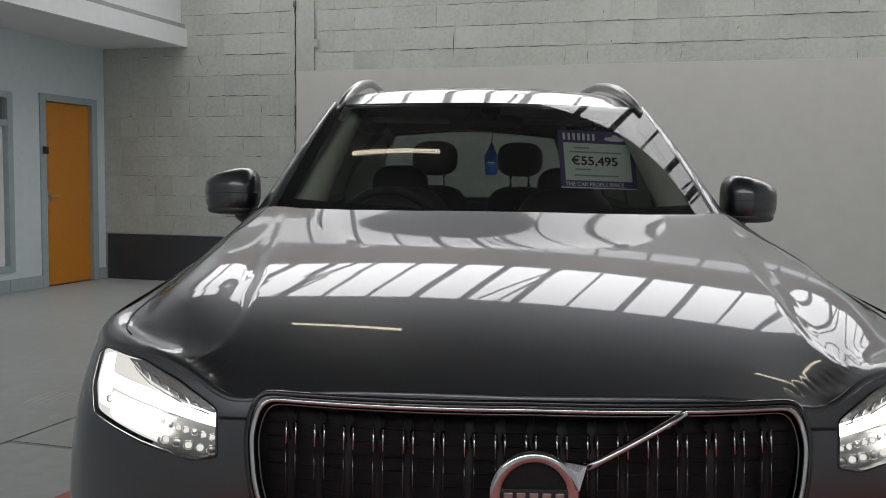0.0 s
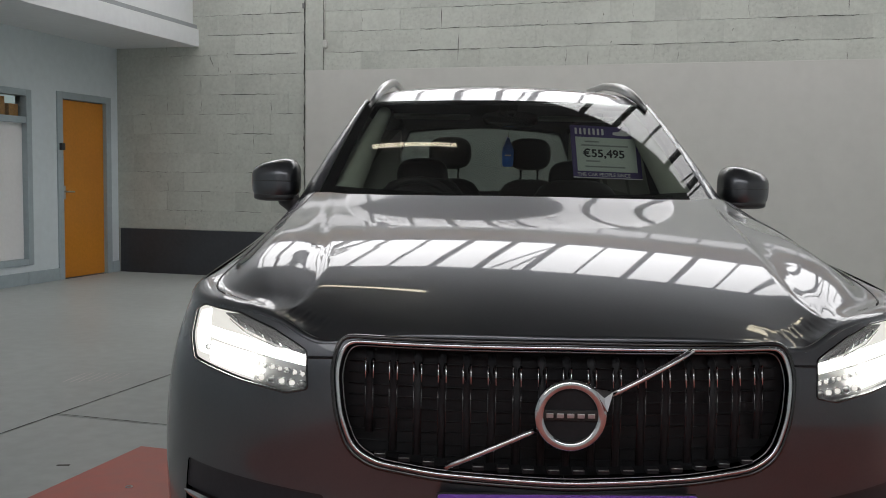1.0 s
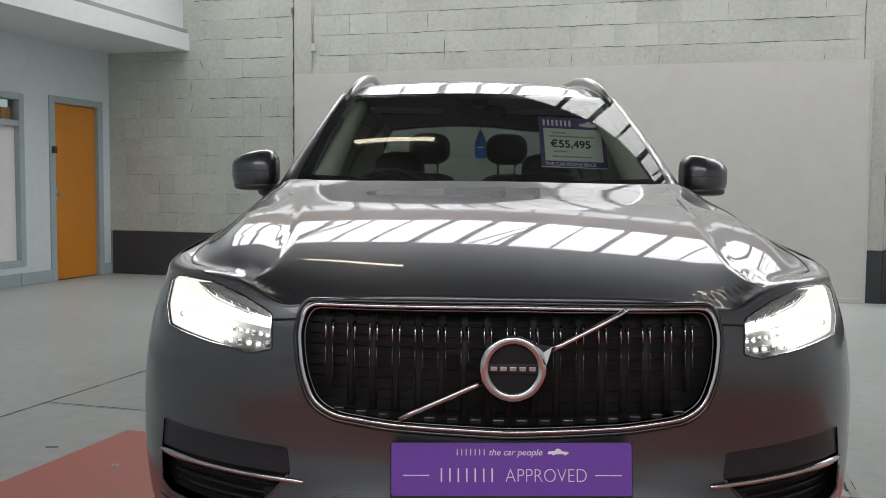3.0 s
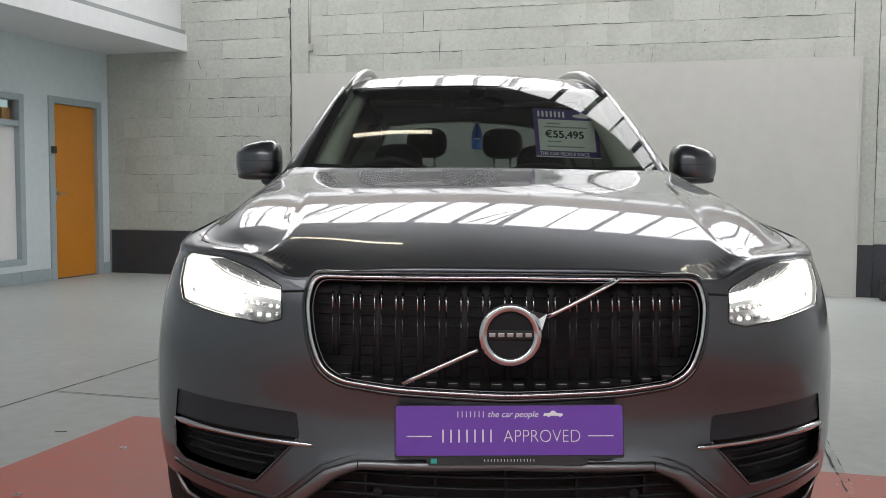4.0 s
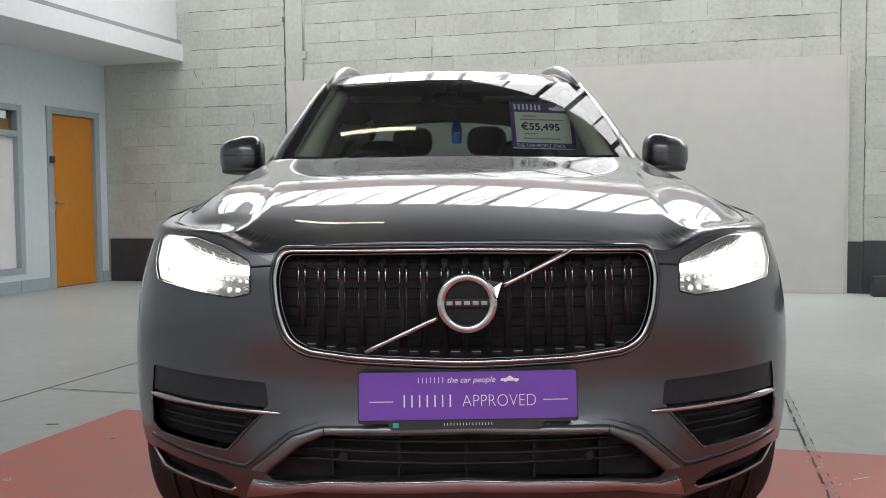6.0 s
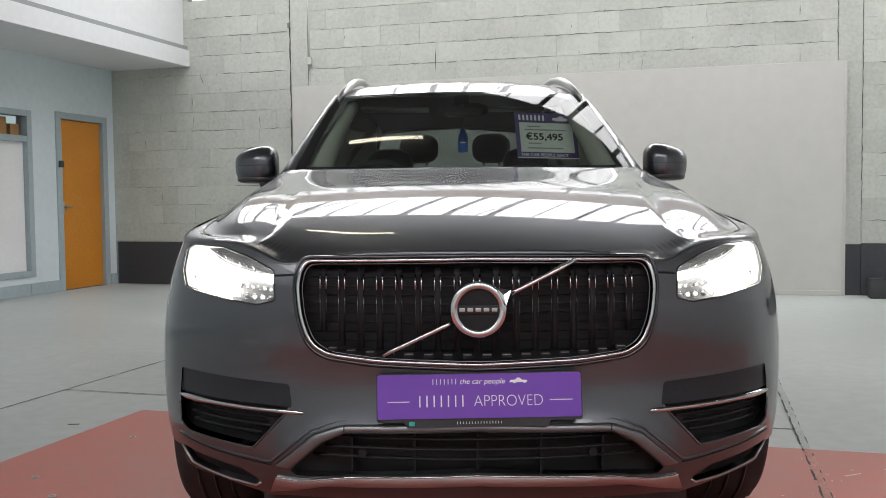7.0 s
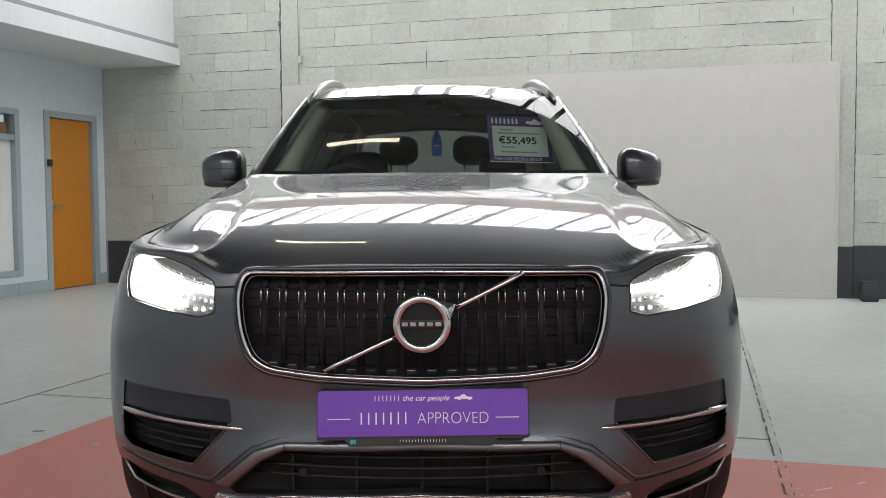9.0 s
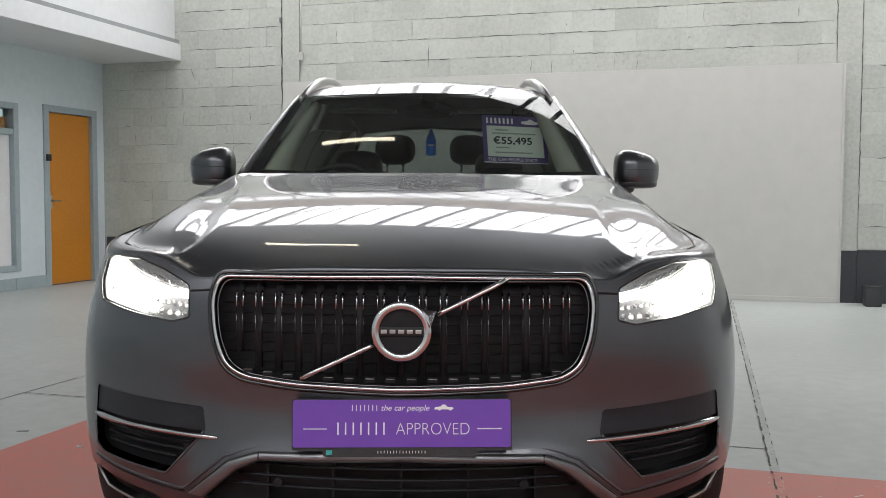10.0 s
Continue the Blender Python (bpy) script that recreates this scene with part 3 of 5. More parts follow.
    structure("wall_office", boxed((-2.6, -D, 0), (-2.5, 0, 3.2)), WALLBLUE, "plain wall behind the internal window")
    structure("ceiling_office", boxed((-2.5, -D, 2.795), (1.035, 0, 2.81)), SOFFIT, "plain soffit under the mezzanine floor")
    # mezzanine edge
    mez = structure("mezzanine", boxed((1.04, -D, 2.790), (1.162, 0, 3.00), 0.004), SOFFIT, "white mezzanine edge with a stepped fascia")
    # the ledge's darker grey carries the shadow line below the upper panel
    part("ledge", boxed((1.00, -D, 3.00), (1.137, 0, 3.055), 0.004), LEDGESHADE, mez, smooth=False)
    part("upper_panel", gable(0.97, 1.08, 3.055), SOFFIT, mez, smooth=False)
    # plain closing walls, unseen; their white is added to bounce light onto the bumper
    structure("wall_east", gable(W, W + 0.2, 0), SOFFIT, "unseen closing side wall, white to throw light back")
    structure("wall_south", boxed((-2.6, -D - 0.2, 0), (W + 0.2, -D, EAVE)), SOFFIT, "unseen closing end wall, white to brighten the car's nose")


def gable(x1, x2, z1):
    """An upright slab along the building, whose top follows the roof."""
    return prism([(0, z1), (0, EAVE + 0.02), (-D / 2, EAVE + 0.02 + PITCH * D / 2), (-D, EAVE + 0.02), (-D, z1)], x2 - x1, Matrix.Translation((x1, 0, 0)) @ Matrix(((0, 1, 0, 0), (1, 0, 0, 0), (0, 0, 1, 0), (0, 0, 0, 1))))


def roof():
    """Two slopes with a band of patent glazing in each; the south band is an unseen addition."""
    tilt = math.atan(PITCH)
    run = D / 2 / math.cos(tilt)
    sheets = bmesh.new()
    for north in (True, False):
        fr = Matrix.Translation((0, 0, EAVE)) @ Matrix.Rotation(-tilt, 4, "X") if north else Matrix.Translation((0, -D, EAVE)) @ Matrix.Rotation(tilt, 4, "X") @ Matrix.Diagonal((1, -1, 1, 1))
        # the south band is added behind the camera to light the car's front
        s1, s2 = (0.515, 2.934) if north else (1.5, 4.3)
        x1, x2 = 1.2, W
        for lo, hi in (((-2.6, -s1, 0), (W + 0.2, 0.3, 0.1)), ((-2.6, -run - 0.02, 0), (W + 0.2, -s2, 0.1)), ((-2.6, -s2, 0), (x1, -s1, 0.1))):
            box(sheets, lo, hi, 0, fr)
        lite = part("rooflight", boxed((x1, -s2, 0.05), (x2, -s1, 0.07), 0, fr), DAY, None, "long milky rooflight with steel glazing bars, the south one added for light", smooth=False)
        lite.matrix_world = ROOM
        tagged(lite, category="rooflight", group="rooflights in the roof")
        thin = (-3, 0, 1, 5, 8, 11, 12, 15, 18)
        for k in range(-3, 20):
            x, w = 3.46 + BAR * k, 0.035 if k in thin else 0.095
            part("glazing_bar", boxed((x - w / 2, -s2, -0.03), (x + w / 2, -s1, 0.045), 0, fr), STEEL, lite, smooth=False)
        for xa, xb in ((2.78, 3.22), (2.92, 3.24), (5.46, 5.95), (5.70, 5.98), (9.3, 9.75), (9.6, 9.8)):
            part("roof_brace", tube([fr @ Vector((xa, -s2, -0.06)), fr @ Vector((xb, -s1, -0.06))], 0.022, 6), STEEL, lite)
        if north:
            structure("trim_eaves", boxed((1.1, -0.40, -0.035), (W, -0.01, -0.006), 0, fr), TIMBER, "brown timber eaves board under the roof")
        for s in (3.4, 5.0, 6.6) if north else (5.2, 6.8):
            box(sheets, (1.05, -s - 0.04, -0.16), (W, -s + 0.04, 0), 0, fr)
    structure("ceiling", sheets, ROOFSHEET, "dark grey roof sheeting on purlins")


BAR = 0.605


def strip_lamp(x, y, length, m):
    lamp = part("strip_lamp", boxed((-length / 2, -0.05, 0), (length / 2, 0.05, 0.06), 0.01), WHITE, None, "lit fluorescent strip lamp under the roof")
    lamp.matrix_world = ROOM @ pose(x, y, 5.603) @ m
    part("tube", tube([(-length / 2 + 0.02, 0, -0.02), (length / 2 - 0.02, 0, -0.02)], 0.042, 10), TUBEGLOW, lamp)
    part("rod", tube([(0, 0, 0.05), (0, 0, EAVE - PITCH * y - 5.603)], 0.006), STEEL, lamp)
    return tagged(lamp, category="strip lamp", group="strip lamps under the roof")


room()
roof()
strip_lamp(4.20, -4.497, 1.52, Matrix())
strip_lamp(10.4, -4.497, 1.52, Matrix())
for x, y in ((5.116, -7.158), (5.338, -7.972), (5.117, -7.79)):
    eye = part("floor_eyelet", tube([(x + 0.012 * math.cos(u), y + 0.012 * math.sin(u), 0.004) for u in np.linspace(0, 2 * math.pi, 16)[:-1]], 0.003, 6, True), SATIN, None, "small pale fixing eyelet in the red floor")
    eye.matrix_world = ROOM
    tagged(eye, category="floor eyelet", group="eyelets in the floor")
bin_ = part("waste_bin", boxed((9.15, -0.34, 0.0), (9.31, -0.16, 0.20), 0.012), DARKPLASTIC, None, "small dark grey plastic bin against the dado")
bin_.matrix_world = ROOM
tagged(bin_, category="bin")
part("rim", tube([(9.15, -0.34, 0.2), (9.31, -0.34, 0.2), (9.31, -0.16, 0.2), (9.15, -0.16, 0.2)], 0.007, closed=True), DARKPLASTIC, bin_)

# ---- the car ----
# Body surface: plan curves round the nose, along the side and round the tail, stacked in height.
X0, Y1, Y2, Y3 = 0.965, 0.58, 4.55, 4.90
PF, PR = 1.95, 2.6
_t = np.linspace(0, np.pi / 2, 300)
XN = np.concatenate([X0 * np.sin(_t) ** (2 / PF), np.full(120, X0), X0 * np.cos(_t) ** (2 / PR)])
YN = np.concatenate([Y1 * (1 - np.cos(_t) ** (2 / PF)), np.linspace(Y1, Y2, 122)[1:-1], Y2 + (Y3 - Y2) * np.sin(_t) ** (2 / PR)])
AN = np.concatenate([[0], np.cumsum(np.hypot(np.diff(XN), np.diff(YN)))])
A_SIDE, A_TAIL, A_END = AN[299], AN[420], AN[-1]
nose = spline([(.20, .10), (.28, .02), (.36, -.012), (.45, -.012), (.56, .006), (.66, .0), (.80, .0), (.88, .02), (.94, .06), (1.0, .12), (1.1, .24)])
halfx = spline([(.20, .90), (.30, .935), (.45, .958), (.60, .962), (.75, .948), (.85, .925), (.95, .89), (1.1, .85)])
tail = spline([(.2, .12), (.35, .02), (.6, 0), (.9, .02), (1.1, .05)])
ledge_line = spline([(0, .503), (.25, .502), (.36, .497), (.44, .478), (.52, .430), (.60, .365), (.70, .28)])
crest = spline([(0, .920), (.30, .916), (.48, .898), (.56, .889), (.66, .918), (0.77, .9360), (0.94, .9437), (1.05, .9526), (1.3, .9857), (1.7, 1.0357), (2.20, 1.095), (3.2, 1.10), (4.8, 1.13), (6.1, 1.13)])
round_h = spline([(0, .012), (.5, .010), (.75, .010), (.92, .012), (1.10, .035), (1.4, .075), (2.2, .08), (3, .05), (6.1, .05)])


def wrap(a, z):
    """Body side: a runs from the middle of the nose round to the middle of the tail."""
    k = halfx(z) / X0
    x, y = np.interp(a, AN, XN) * k, np.interp(a, AN, YN)
    low_edge = ledge_line(np.minimum(x, .7))
    t = np.clip((low_edge - z) / .06, 0, 1)
    f = np.clip((.68 - x) / .24, 0, 1)
    y = y - .009 * t * t * (3 - 2 * t) * f * f * (3 - 2 * f)
    y = np.where(y < Y1, Y1 - (Y1 - nose(z)) * (Y1 - y) / Y1, np.where(y > Y2, Y2 + (Y3 - tail(z) - Y2) * (y - Y2) / (Y3 - Y2), y))
    return np.stack([x, y, z + 0 * x], -1)


def shoulder(a, f):
    """The rounding from the body side over to the top; f runs from 0 to 1."""
    h = round_h(a)
    base = wrap(a, crest(a) - h)
    e = 1e-3
    d = wrap(a + e, crest(a) - h) - wrap(np.maximum(a - e, 0), crest(a) - h)
    d /= np.linalg.norm(d, axis=-1)[..., None]
    inward = np.stack([-d[..., 1], d[..., 0], 0 * a], -1)
    ph = f * radians(66)
    return base + inward * (1.2 * h * (1 - np.cos(ph)))[..., None] + np.stack([0 * a, 0 * a, h * np.sin(ph) / math.sin(radians(66))], -1)


def to_a(x, z):
    return float(np.interp(x * X0 / halfx(z), XN[:300], AN[:300]))


def front(poly):
    """A polygon (x, z) of the front view, on the body surface's (a, z)."""
    return [(to_a(x, z), z) for x, z in poly]


def lift(poly, off=0.0, n=None):
    """Points of the front view (x, z), on the body surface, off metres out of it."""
    q = np.array(front([(abs(x), z) for x, z in poly]))
    p, nn = surface(wrap, q[:, 0], q[:, 1], lambda p: p - np.array([0, 2.4, 0.6]))
    p = p + nn * off
    p[:, 0] *= np.where(np.array([x for x, _ in poly]) < 0, -1, 1)
    return p


GRILLE = rounded([(-.455, .889), (0, .895), (.455, .889), (.4715, .832), (.462, .743), (.437, .676), (.39, .648), (.26, .634), (0, .626), (-.26, .634), (-.39, .648), (-.437, .676), (-.462, .743), (-.4715, .832)], .03)
def softened(poly, times=3):
    """The polygon with its corners cut again and again, to one smooth line."""
    q = np.array(poly)
    for _ in range(times):
        n = np.roll(q, -1, 0)
        q = np.stack([.75 * q + .25 * n, .25 * q + .75 * n], 1).reshape(-1, 2)
    return [tuple(p) for p in q]


GRILLE = [p for k, p in enumerate(softened(dense(GRILLE, .025), 3)) if k % 4 == 0]
INTAKE = [(0, .457), (.345, .446), (.405, .417), (.498, .334), (.480, .320), (0, .350)]
FOG = rounded([(.845, .572), (.50, .561), (.492, .503), (.507, .487), (.607, .385), (.82, .396), (.850, .416), (.852, .50)], .009)
LAMP = rounded([(.541, .862), (.537, .784), (.588, .771), (.70, .783), (.832, .804), (.850, .850), (.845, .911), (.818, .9255), (.71, .9225), (.625, .900), (.566, .875)], .008)
SLOT = rounded([(.592, .287), (.645, .316), (.848, .341), (.815, .298), (.69, .278), (.605, .271)], .006)


def wheel(parent, x, y):
    s = 1 if x > 0 else -1
    w = new("wheel")
    w.parent = parent
    w.location = (x, y, 0.37)
    prof = [(.245, -.115), (.30, -.125), (.345, -.122), (.365, -.105), (.370, -.06), (.371, 0), (.370, .06), (.365, .105), (.345, .122), (.30, .125), (.245, .115)]
    vs, fs, n, k = [], [], 64, len(prof)
    for i in range(n):
        c, sn = math.cos(2 * math.pi * i / n), math.sin(2 * math.pi * i / n)
        for j, (r, o) in enumerate(prof):
            rr = r - (0.006 if (i % 2 and 3 <= j <= 7) else 0)
            vs.append((o, rr * c, rr * sn))
    for i in range(n):
        for j in range(k - 1):
            fs.append((i * k + j, i * k + j + 1, (i + 1) % n * k + j + 1, (i + 1) % n * k + j))
    tyre = part("tyre", (vs, fs), RUBBER, w, "black road tyre", smooth=40)
    for o in (-.05, 0, .05):
        part("tread_groove", tube([(o, .371 * math.cos(u), .371 * math.sin(u)) for u in np.linspace(0, 2 * math.pi, 48)[:-1]], .005, 4, True), BLACK, tyre)
    bm = bmesh.new()
    for k in range(5):
        bm2 = boxed((s * .075 - .015, -.03, .05), (s * .075 + .015, .03, .235), .008, Matrix.Rotation(2 * math.pi * k / 5, 4, "X"))
        me = bpy.data.meshes.new("tmp")
        bm2.to_mesh(me)
        bm2.free()
        bm.from_mesh(me)
        bpy.data.meshes.remove(me)
    part("spokes", bm, ALLOY, w, smooth=30)
    part("rim", tube([(s * .08, .24 * math.cos(u), .24 * math.sin(u)) for u in np.linspace(0, 2 * math.pi, 48)[:-1]], .014, 8, True), ALLOY, w)
    part("hub", disc((s * .08, 0, 0), (1, 0, 0), .06, .05), ALLOY, w, smooth=30)
    part("brake_disc", disc((s * .03, 0, 0), (1, 0, 0), .17, .02), SATIN, w, smooth=30)


def weld(p, f, n):
    """Joins points that lie together, so that a sheet is one piece."""
    p, n = np.array(p, float), np.array(n, float)
    _, first, back = np.unique(np.round(p, 5), axis=0, return_index=True, return_inverse=True)
    back = back.ravel()
    m = np.zeros((len(first), 3))
    np.add.at(m, back, n)
    m /= np.maximum(np.linalg.norm(m, axis=1), 1e-9)[:, None]
    faces = []
    for q in f:
        q = [int(back[i]) for i in q]
        q = [i for k, i in enumerate(q) if i != q[k - 1]]
        if len(q) > 2 and len(set(q)) == len(q):
            faces.append(q)
    return p[first], faces, m


def build_car():
    car = new("car")
    tagged(car, "dark grey metallic large estate car with lit headlamps", "car")
    out = lambda p: p - np.array([0, 2.4, 0.6])
    shell, lips = wrap_body(out)
    body = part("body", shell, PAINT, car, "dark grey metallic painted body")
    for p, f, n, edge in lips:
        for s in (1, -1):
            part("opening_edge", (p * np.array([s, 1, 1]), f, n * np.array([s, 1, 1])), edge, body)
    hood_and_glass(car, body)
    grille(car)
    bumper(car)
    for s in (-1, 1):
        headlamp(car, s)
        door_mirror(car, s)
        for y in (0.87, 3.86):
            wheel(car, s * 0.815, y)
    interior(car)
    car.matrix_world = CAR
    return car


def wrap_body(out):
    top = [(a, float(crest(a) - round_h(a))) for a in np.linspace(0, A_END, 160)]
    def arch(y0, u1, u2, yr=.415):
        a0 = A_SIDE + (y0 - Y1)
        return [(a0 + yr * math.cos(u), .37 + yr * math.sin(u)) for u in np.linspace(u1, u2, 40)]
    arches = [arch(3.86, -.17, math.pi + .24), arch(.87, -.24, math.pi + .085)]
    low = [(A_END, .30), *arches[0], *arches[1], (to_a(.865, .335), .335), (to_a(.81, .284), .284), (to_a(.68, .262), .262), (to_a(.56, .24), .24), (to_a(.5, .25), .25), (0, .275)]
    # the middle of the nose is open at the grille and the intake, whose halves notch the outline
    gi = sorted([p for p in GRILLE if p[0] > .005], key=lambda p: -math.atan2(p[1] - .77, p[0]))
    notches = [(0, .275), (0, .350), *front(INTAKE[1:][::-1][1:]), (0, .457), (0, .626), *front(gi[::-1]), (0, .895)]
    outline = top + low[:-1] + notches
    holes = [front(LAMP), front(FOG), front(SLOT)]
    main = patch(wrap, outline, holes, 0.018, out)
    sh = grid(shoulder, np.concatenate([np.linspace(0, A_SIDE + .5, 90), np.linspace(A_SIDE + .55, A_END, 90)]), np.linspace(0, 1, 7), lambda p: np.stack([p[:, 0] * .6, p[:, 1] - 2.4, 0 * p[:, 0] + 1.0], -1))
    # turned-in edges of the openings
    rims = []
    for poly, depth, edge in ((LAMP, .03, PAINT), (FOG, .05, GLOSSBLACK), (SLOT, .04, BLACK), ([(.001, .895)] + gi + [(.001, .626)], .05, GLOSSBLACK), (INTAKE, .05, BLACK)):
        middle_open = poly[0][0] < .01
        q = dense(front(poly), .02, not middle_open)
        a = np.array(q)
        p, n = surface(wrap, a[:, 0], a[:, 1], out)
        c = p.mean(0)
        i = p + np.array([0, depth, 0])
        m = len(p)
        nn = c - p
        nn[:, 1] = 0
        nn /= np.linalg.norm(nn, axis=1)[:, None]
        rims.append((np.concatenate([p, i]), [(k, (k + 1) % m, m + (k + 1) % m, m + k) for k in range(m - 1 if middle_open else m)], np.concatenate([nn, nn]), edge))
    for y0, line in ((3.86, arches[0]), (.87, arches[1])):
        a = np.array(line)
        p, n = surface(wrap, a[:, 0], a[:, 1], out)
        i = p - np.array([.28, 0, 0])
        m = len(p)
        nn = np.array([0, y0, .37]) - p
        nn[:, 0] = 0
        nn /= np.linalg.norm(nn, axis=1)[:, None]
        rims.append((np.concatenate([p, i]), [(k, k + 1, m + k + 1, m + k) for k in range(m - 1)], np.concatenate([nn, nn]), BLACK))
    return weld(*joined(main, sh)), rims


# bonnet: a height over the plan, between its middle line and the body's shoulder
_as = np.linspace(0, A_SIDE + 1.2, 400)
_T = shoulder(_as, np.ones_like(_as))
BOW, CROWN = .4121, .2049
M1, M2, M3, M4, M5 = .00123, .20282, .40134, -.17191, .09340
ROLL = .0843


def middle(y):
    """The bonnet's middle line: steep at the nose, easing off towards the windscreen."""
    t = np.maximum(np.asarray(y) - .03, -.05)
    return .918 + M1 * t + M2 * (1 - np.exp(-t / .6631)) + M3 * (1 - np.exp(-t / 2.2259)) + M4 * t ** 2 + M5 * t ** 3


def smooth_step(t):
    t = np.clip(t, 0, 1)
    return t * t * (3 - 2 * t)


_edge = _T[_T[:, 1] < .58]
_deep = middle(_T[:, 1] - BOW * _T[:, 0] ** 2 * (1 - smooth_step((_T[:, 1] - .25) / .9))) - _T[:, 2]
_drop = np.where(_edge[:, 0] < .70, _deep[:len(_edge)], np.interp(.70, _edge[:, 0], _deep[:len(_edge)]))
_pick = np.unique(np.searchsorted(_edge[:, 0], np.linspace(0, _edge[-1, 0], 22)).clip(0, len(_edge) - 1))
edge_y = spline([(x, y) for x, y in _edge[_pick, :2]])
edge_drop = spline([(x, d) for x, d in zip(_edge[_pick, 0], _drop[_pick])])
_row = np.linspace(.13, 1.62, 24)
side_x = spline([(y, np.interp(y, _T[:, 1], _T[:, 0])) for y in _row])
side_deep = spline([(y, np.interp(y, _T[:, 1], _deep)) for y in _row])
# crease line, the depth of its flank, and the swelling of the wing outside it
crease_x = spline([(.10, .64), (.17, .61), (.23, .566), (.30, .540), (.45, .538), (.60, .548), (.83, .572), (1.2, .615), (1.5, .655)])
FLANK, FLANK_W = (.0047, .0049, .0046, .0042), .03
SWELL = np.array([
    [.0103, -.0048, -.0034, -.0079, -.0010, -.0001, -.0003],
    [-.0115, -.0028, -.0000, -.0027, -.0080, -.0063, -.0026],
    [-.0095, -.0031, -.0003, .0025, -.0068, -.0056, -.0020],
    [-.0270, -.0160, .0049, .0100, .0062, .0049, .0036],
    [-.0378, -.0366, -.0341, -.0196, .0093, .0179, .0143]])


def hat(n, t):
    """The n cubic weights of an even row of knots over t from 0 to 1."""
    u = np.abs(np.clip(t, 0, 1)[..., None] * (n - 1) - np.arange(n))
    return np.where(u < 1, 2 / 3 - u * u + u ** 3 / 2, np.where(u < 2, (2 - u) ** 3 / 6, 0))


def fall(x, y):
    """How far the bonnet lies under its swept middle line: rolled front edge, crease, flank and wing."""
    xb = side_x(y)
    d = np.maximum(y - edge_y(x), 0)
    db = np.maximum(y - edge_y(xb), 0)
    front_drop = edge_drop(x) * np.exp(-d / ROLL)
    side = side_deep(y) - edge_drop(xb) * np.exp(-db / ROLL)
    xc = np.minimum(crease_x(y), xb - .08)
    t = np.maximum(x - xc, 0) / (xb - xc)
    g = np.where(x < xc, CROWN * (x / xc) ** 2, CROWN + (1 - CROWN) * np.minimum(t, 1.2) ** 3)
    v = (y - .15) / 1.3
    near = smooth_step(d / .10)
    flank = (hat(4, v) * np.array(FLANK)).sum(-1) * smooth_step((x - xc) / FLANK_W) * near
    w = np.einsum("...i,...j,ij->...", hat(7, np.clip(t, 0, 1))[..., 1:-1], hat(7, v), SWELL) * np.clip(6 * t, 0, 1) * (1 - np.clip(t, 0, 1) ** 6) * near
    return front_drop + side * g + flank - w


def bonnet(x, y):
    """The bonnet's height over its plan."""
    x0, y = np.asarray(x, float), np.asarray(y, float)
    x = np.abs(x0)
    return np.stack([x0, y, middle(y - BOW * x * x * (1 - smooth_step((y - .25) / .9))) - fall(x, y)], -1)


def screen(u, v):
    """Windscreen: u across from -1 to 1, v from its foot to the roof."""
    u = np.asarray(u, float)
    w = 1 - np.abs(u) ** 1.6
    foot = np.stack([.730 * u, 1.6433 - .368 * w, 1.16 - .025 * w], -1)
    top = np.stack([0.591 * u, 2.2004 - 0.2006 * w, 1.5575 -0.0055 * w], -1)
    v = np.asarray(v)[..., None]
    return foot * (1 - v) + top * v + np.array([0, -.35, 1]) * 0.0141 * 4 * v * (1 - v)


roof_z = spline([(1.970, 1.5412), (2.060, 1.5735), (2.130, 1.5982), (2.200, 1.6210), (2.280, 1.6360), (2.360, 1.6450), (2.550, 1.6605), (2.850, 1.6800), (3.300, 1.6980), (4.000, 1.6920), (4.600, 1.6200)])
roof_x = spline([(2.00, 0.589), (2.6, .585), (3.4, .575), (4.6, .53)])


def roof_sheet(u, y):
    x = u * roof_x(y)
    return np.stack([x, y + 0.2006 * np.abs(u) ** 1.6 * np.clip((3.2 - y) / 1.200, 0, 1), roof_z(y) - (.022 * u * u + .03 * np.abs(u) ** 8) * np.clip((y - 2.000) / .35, 0, 1)], -1)


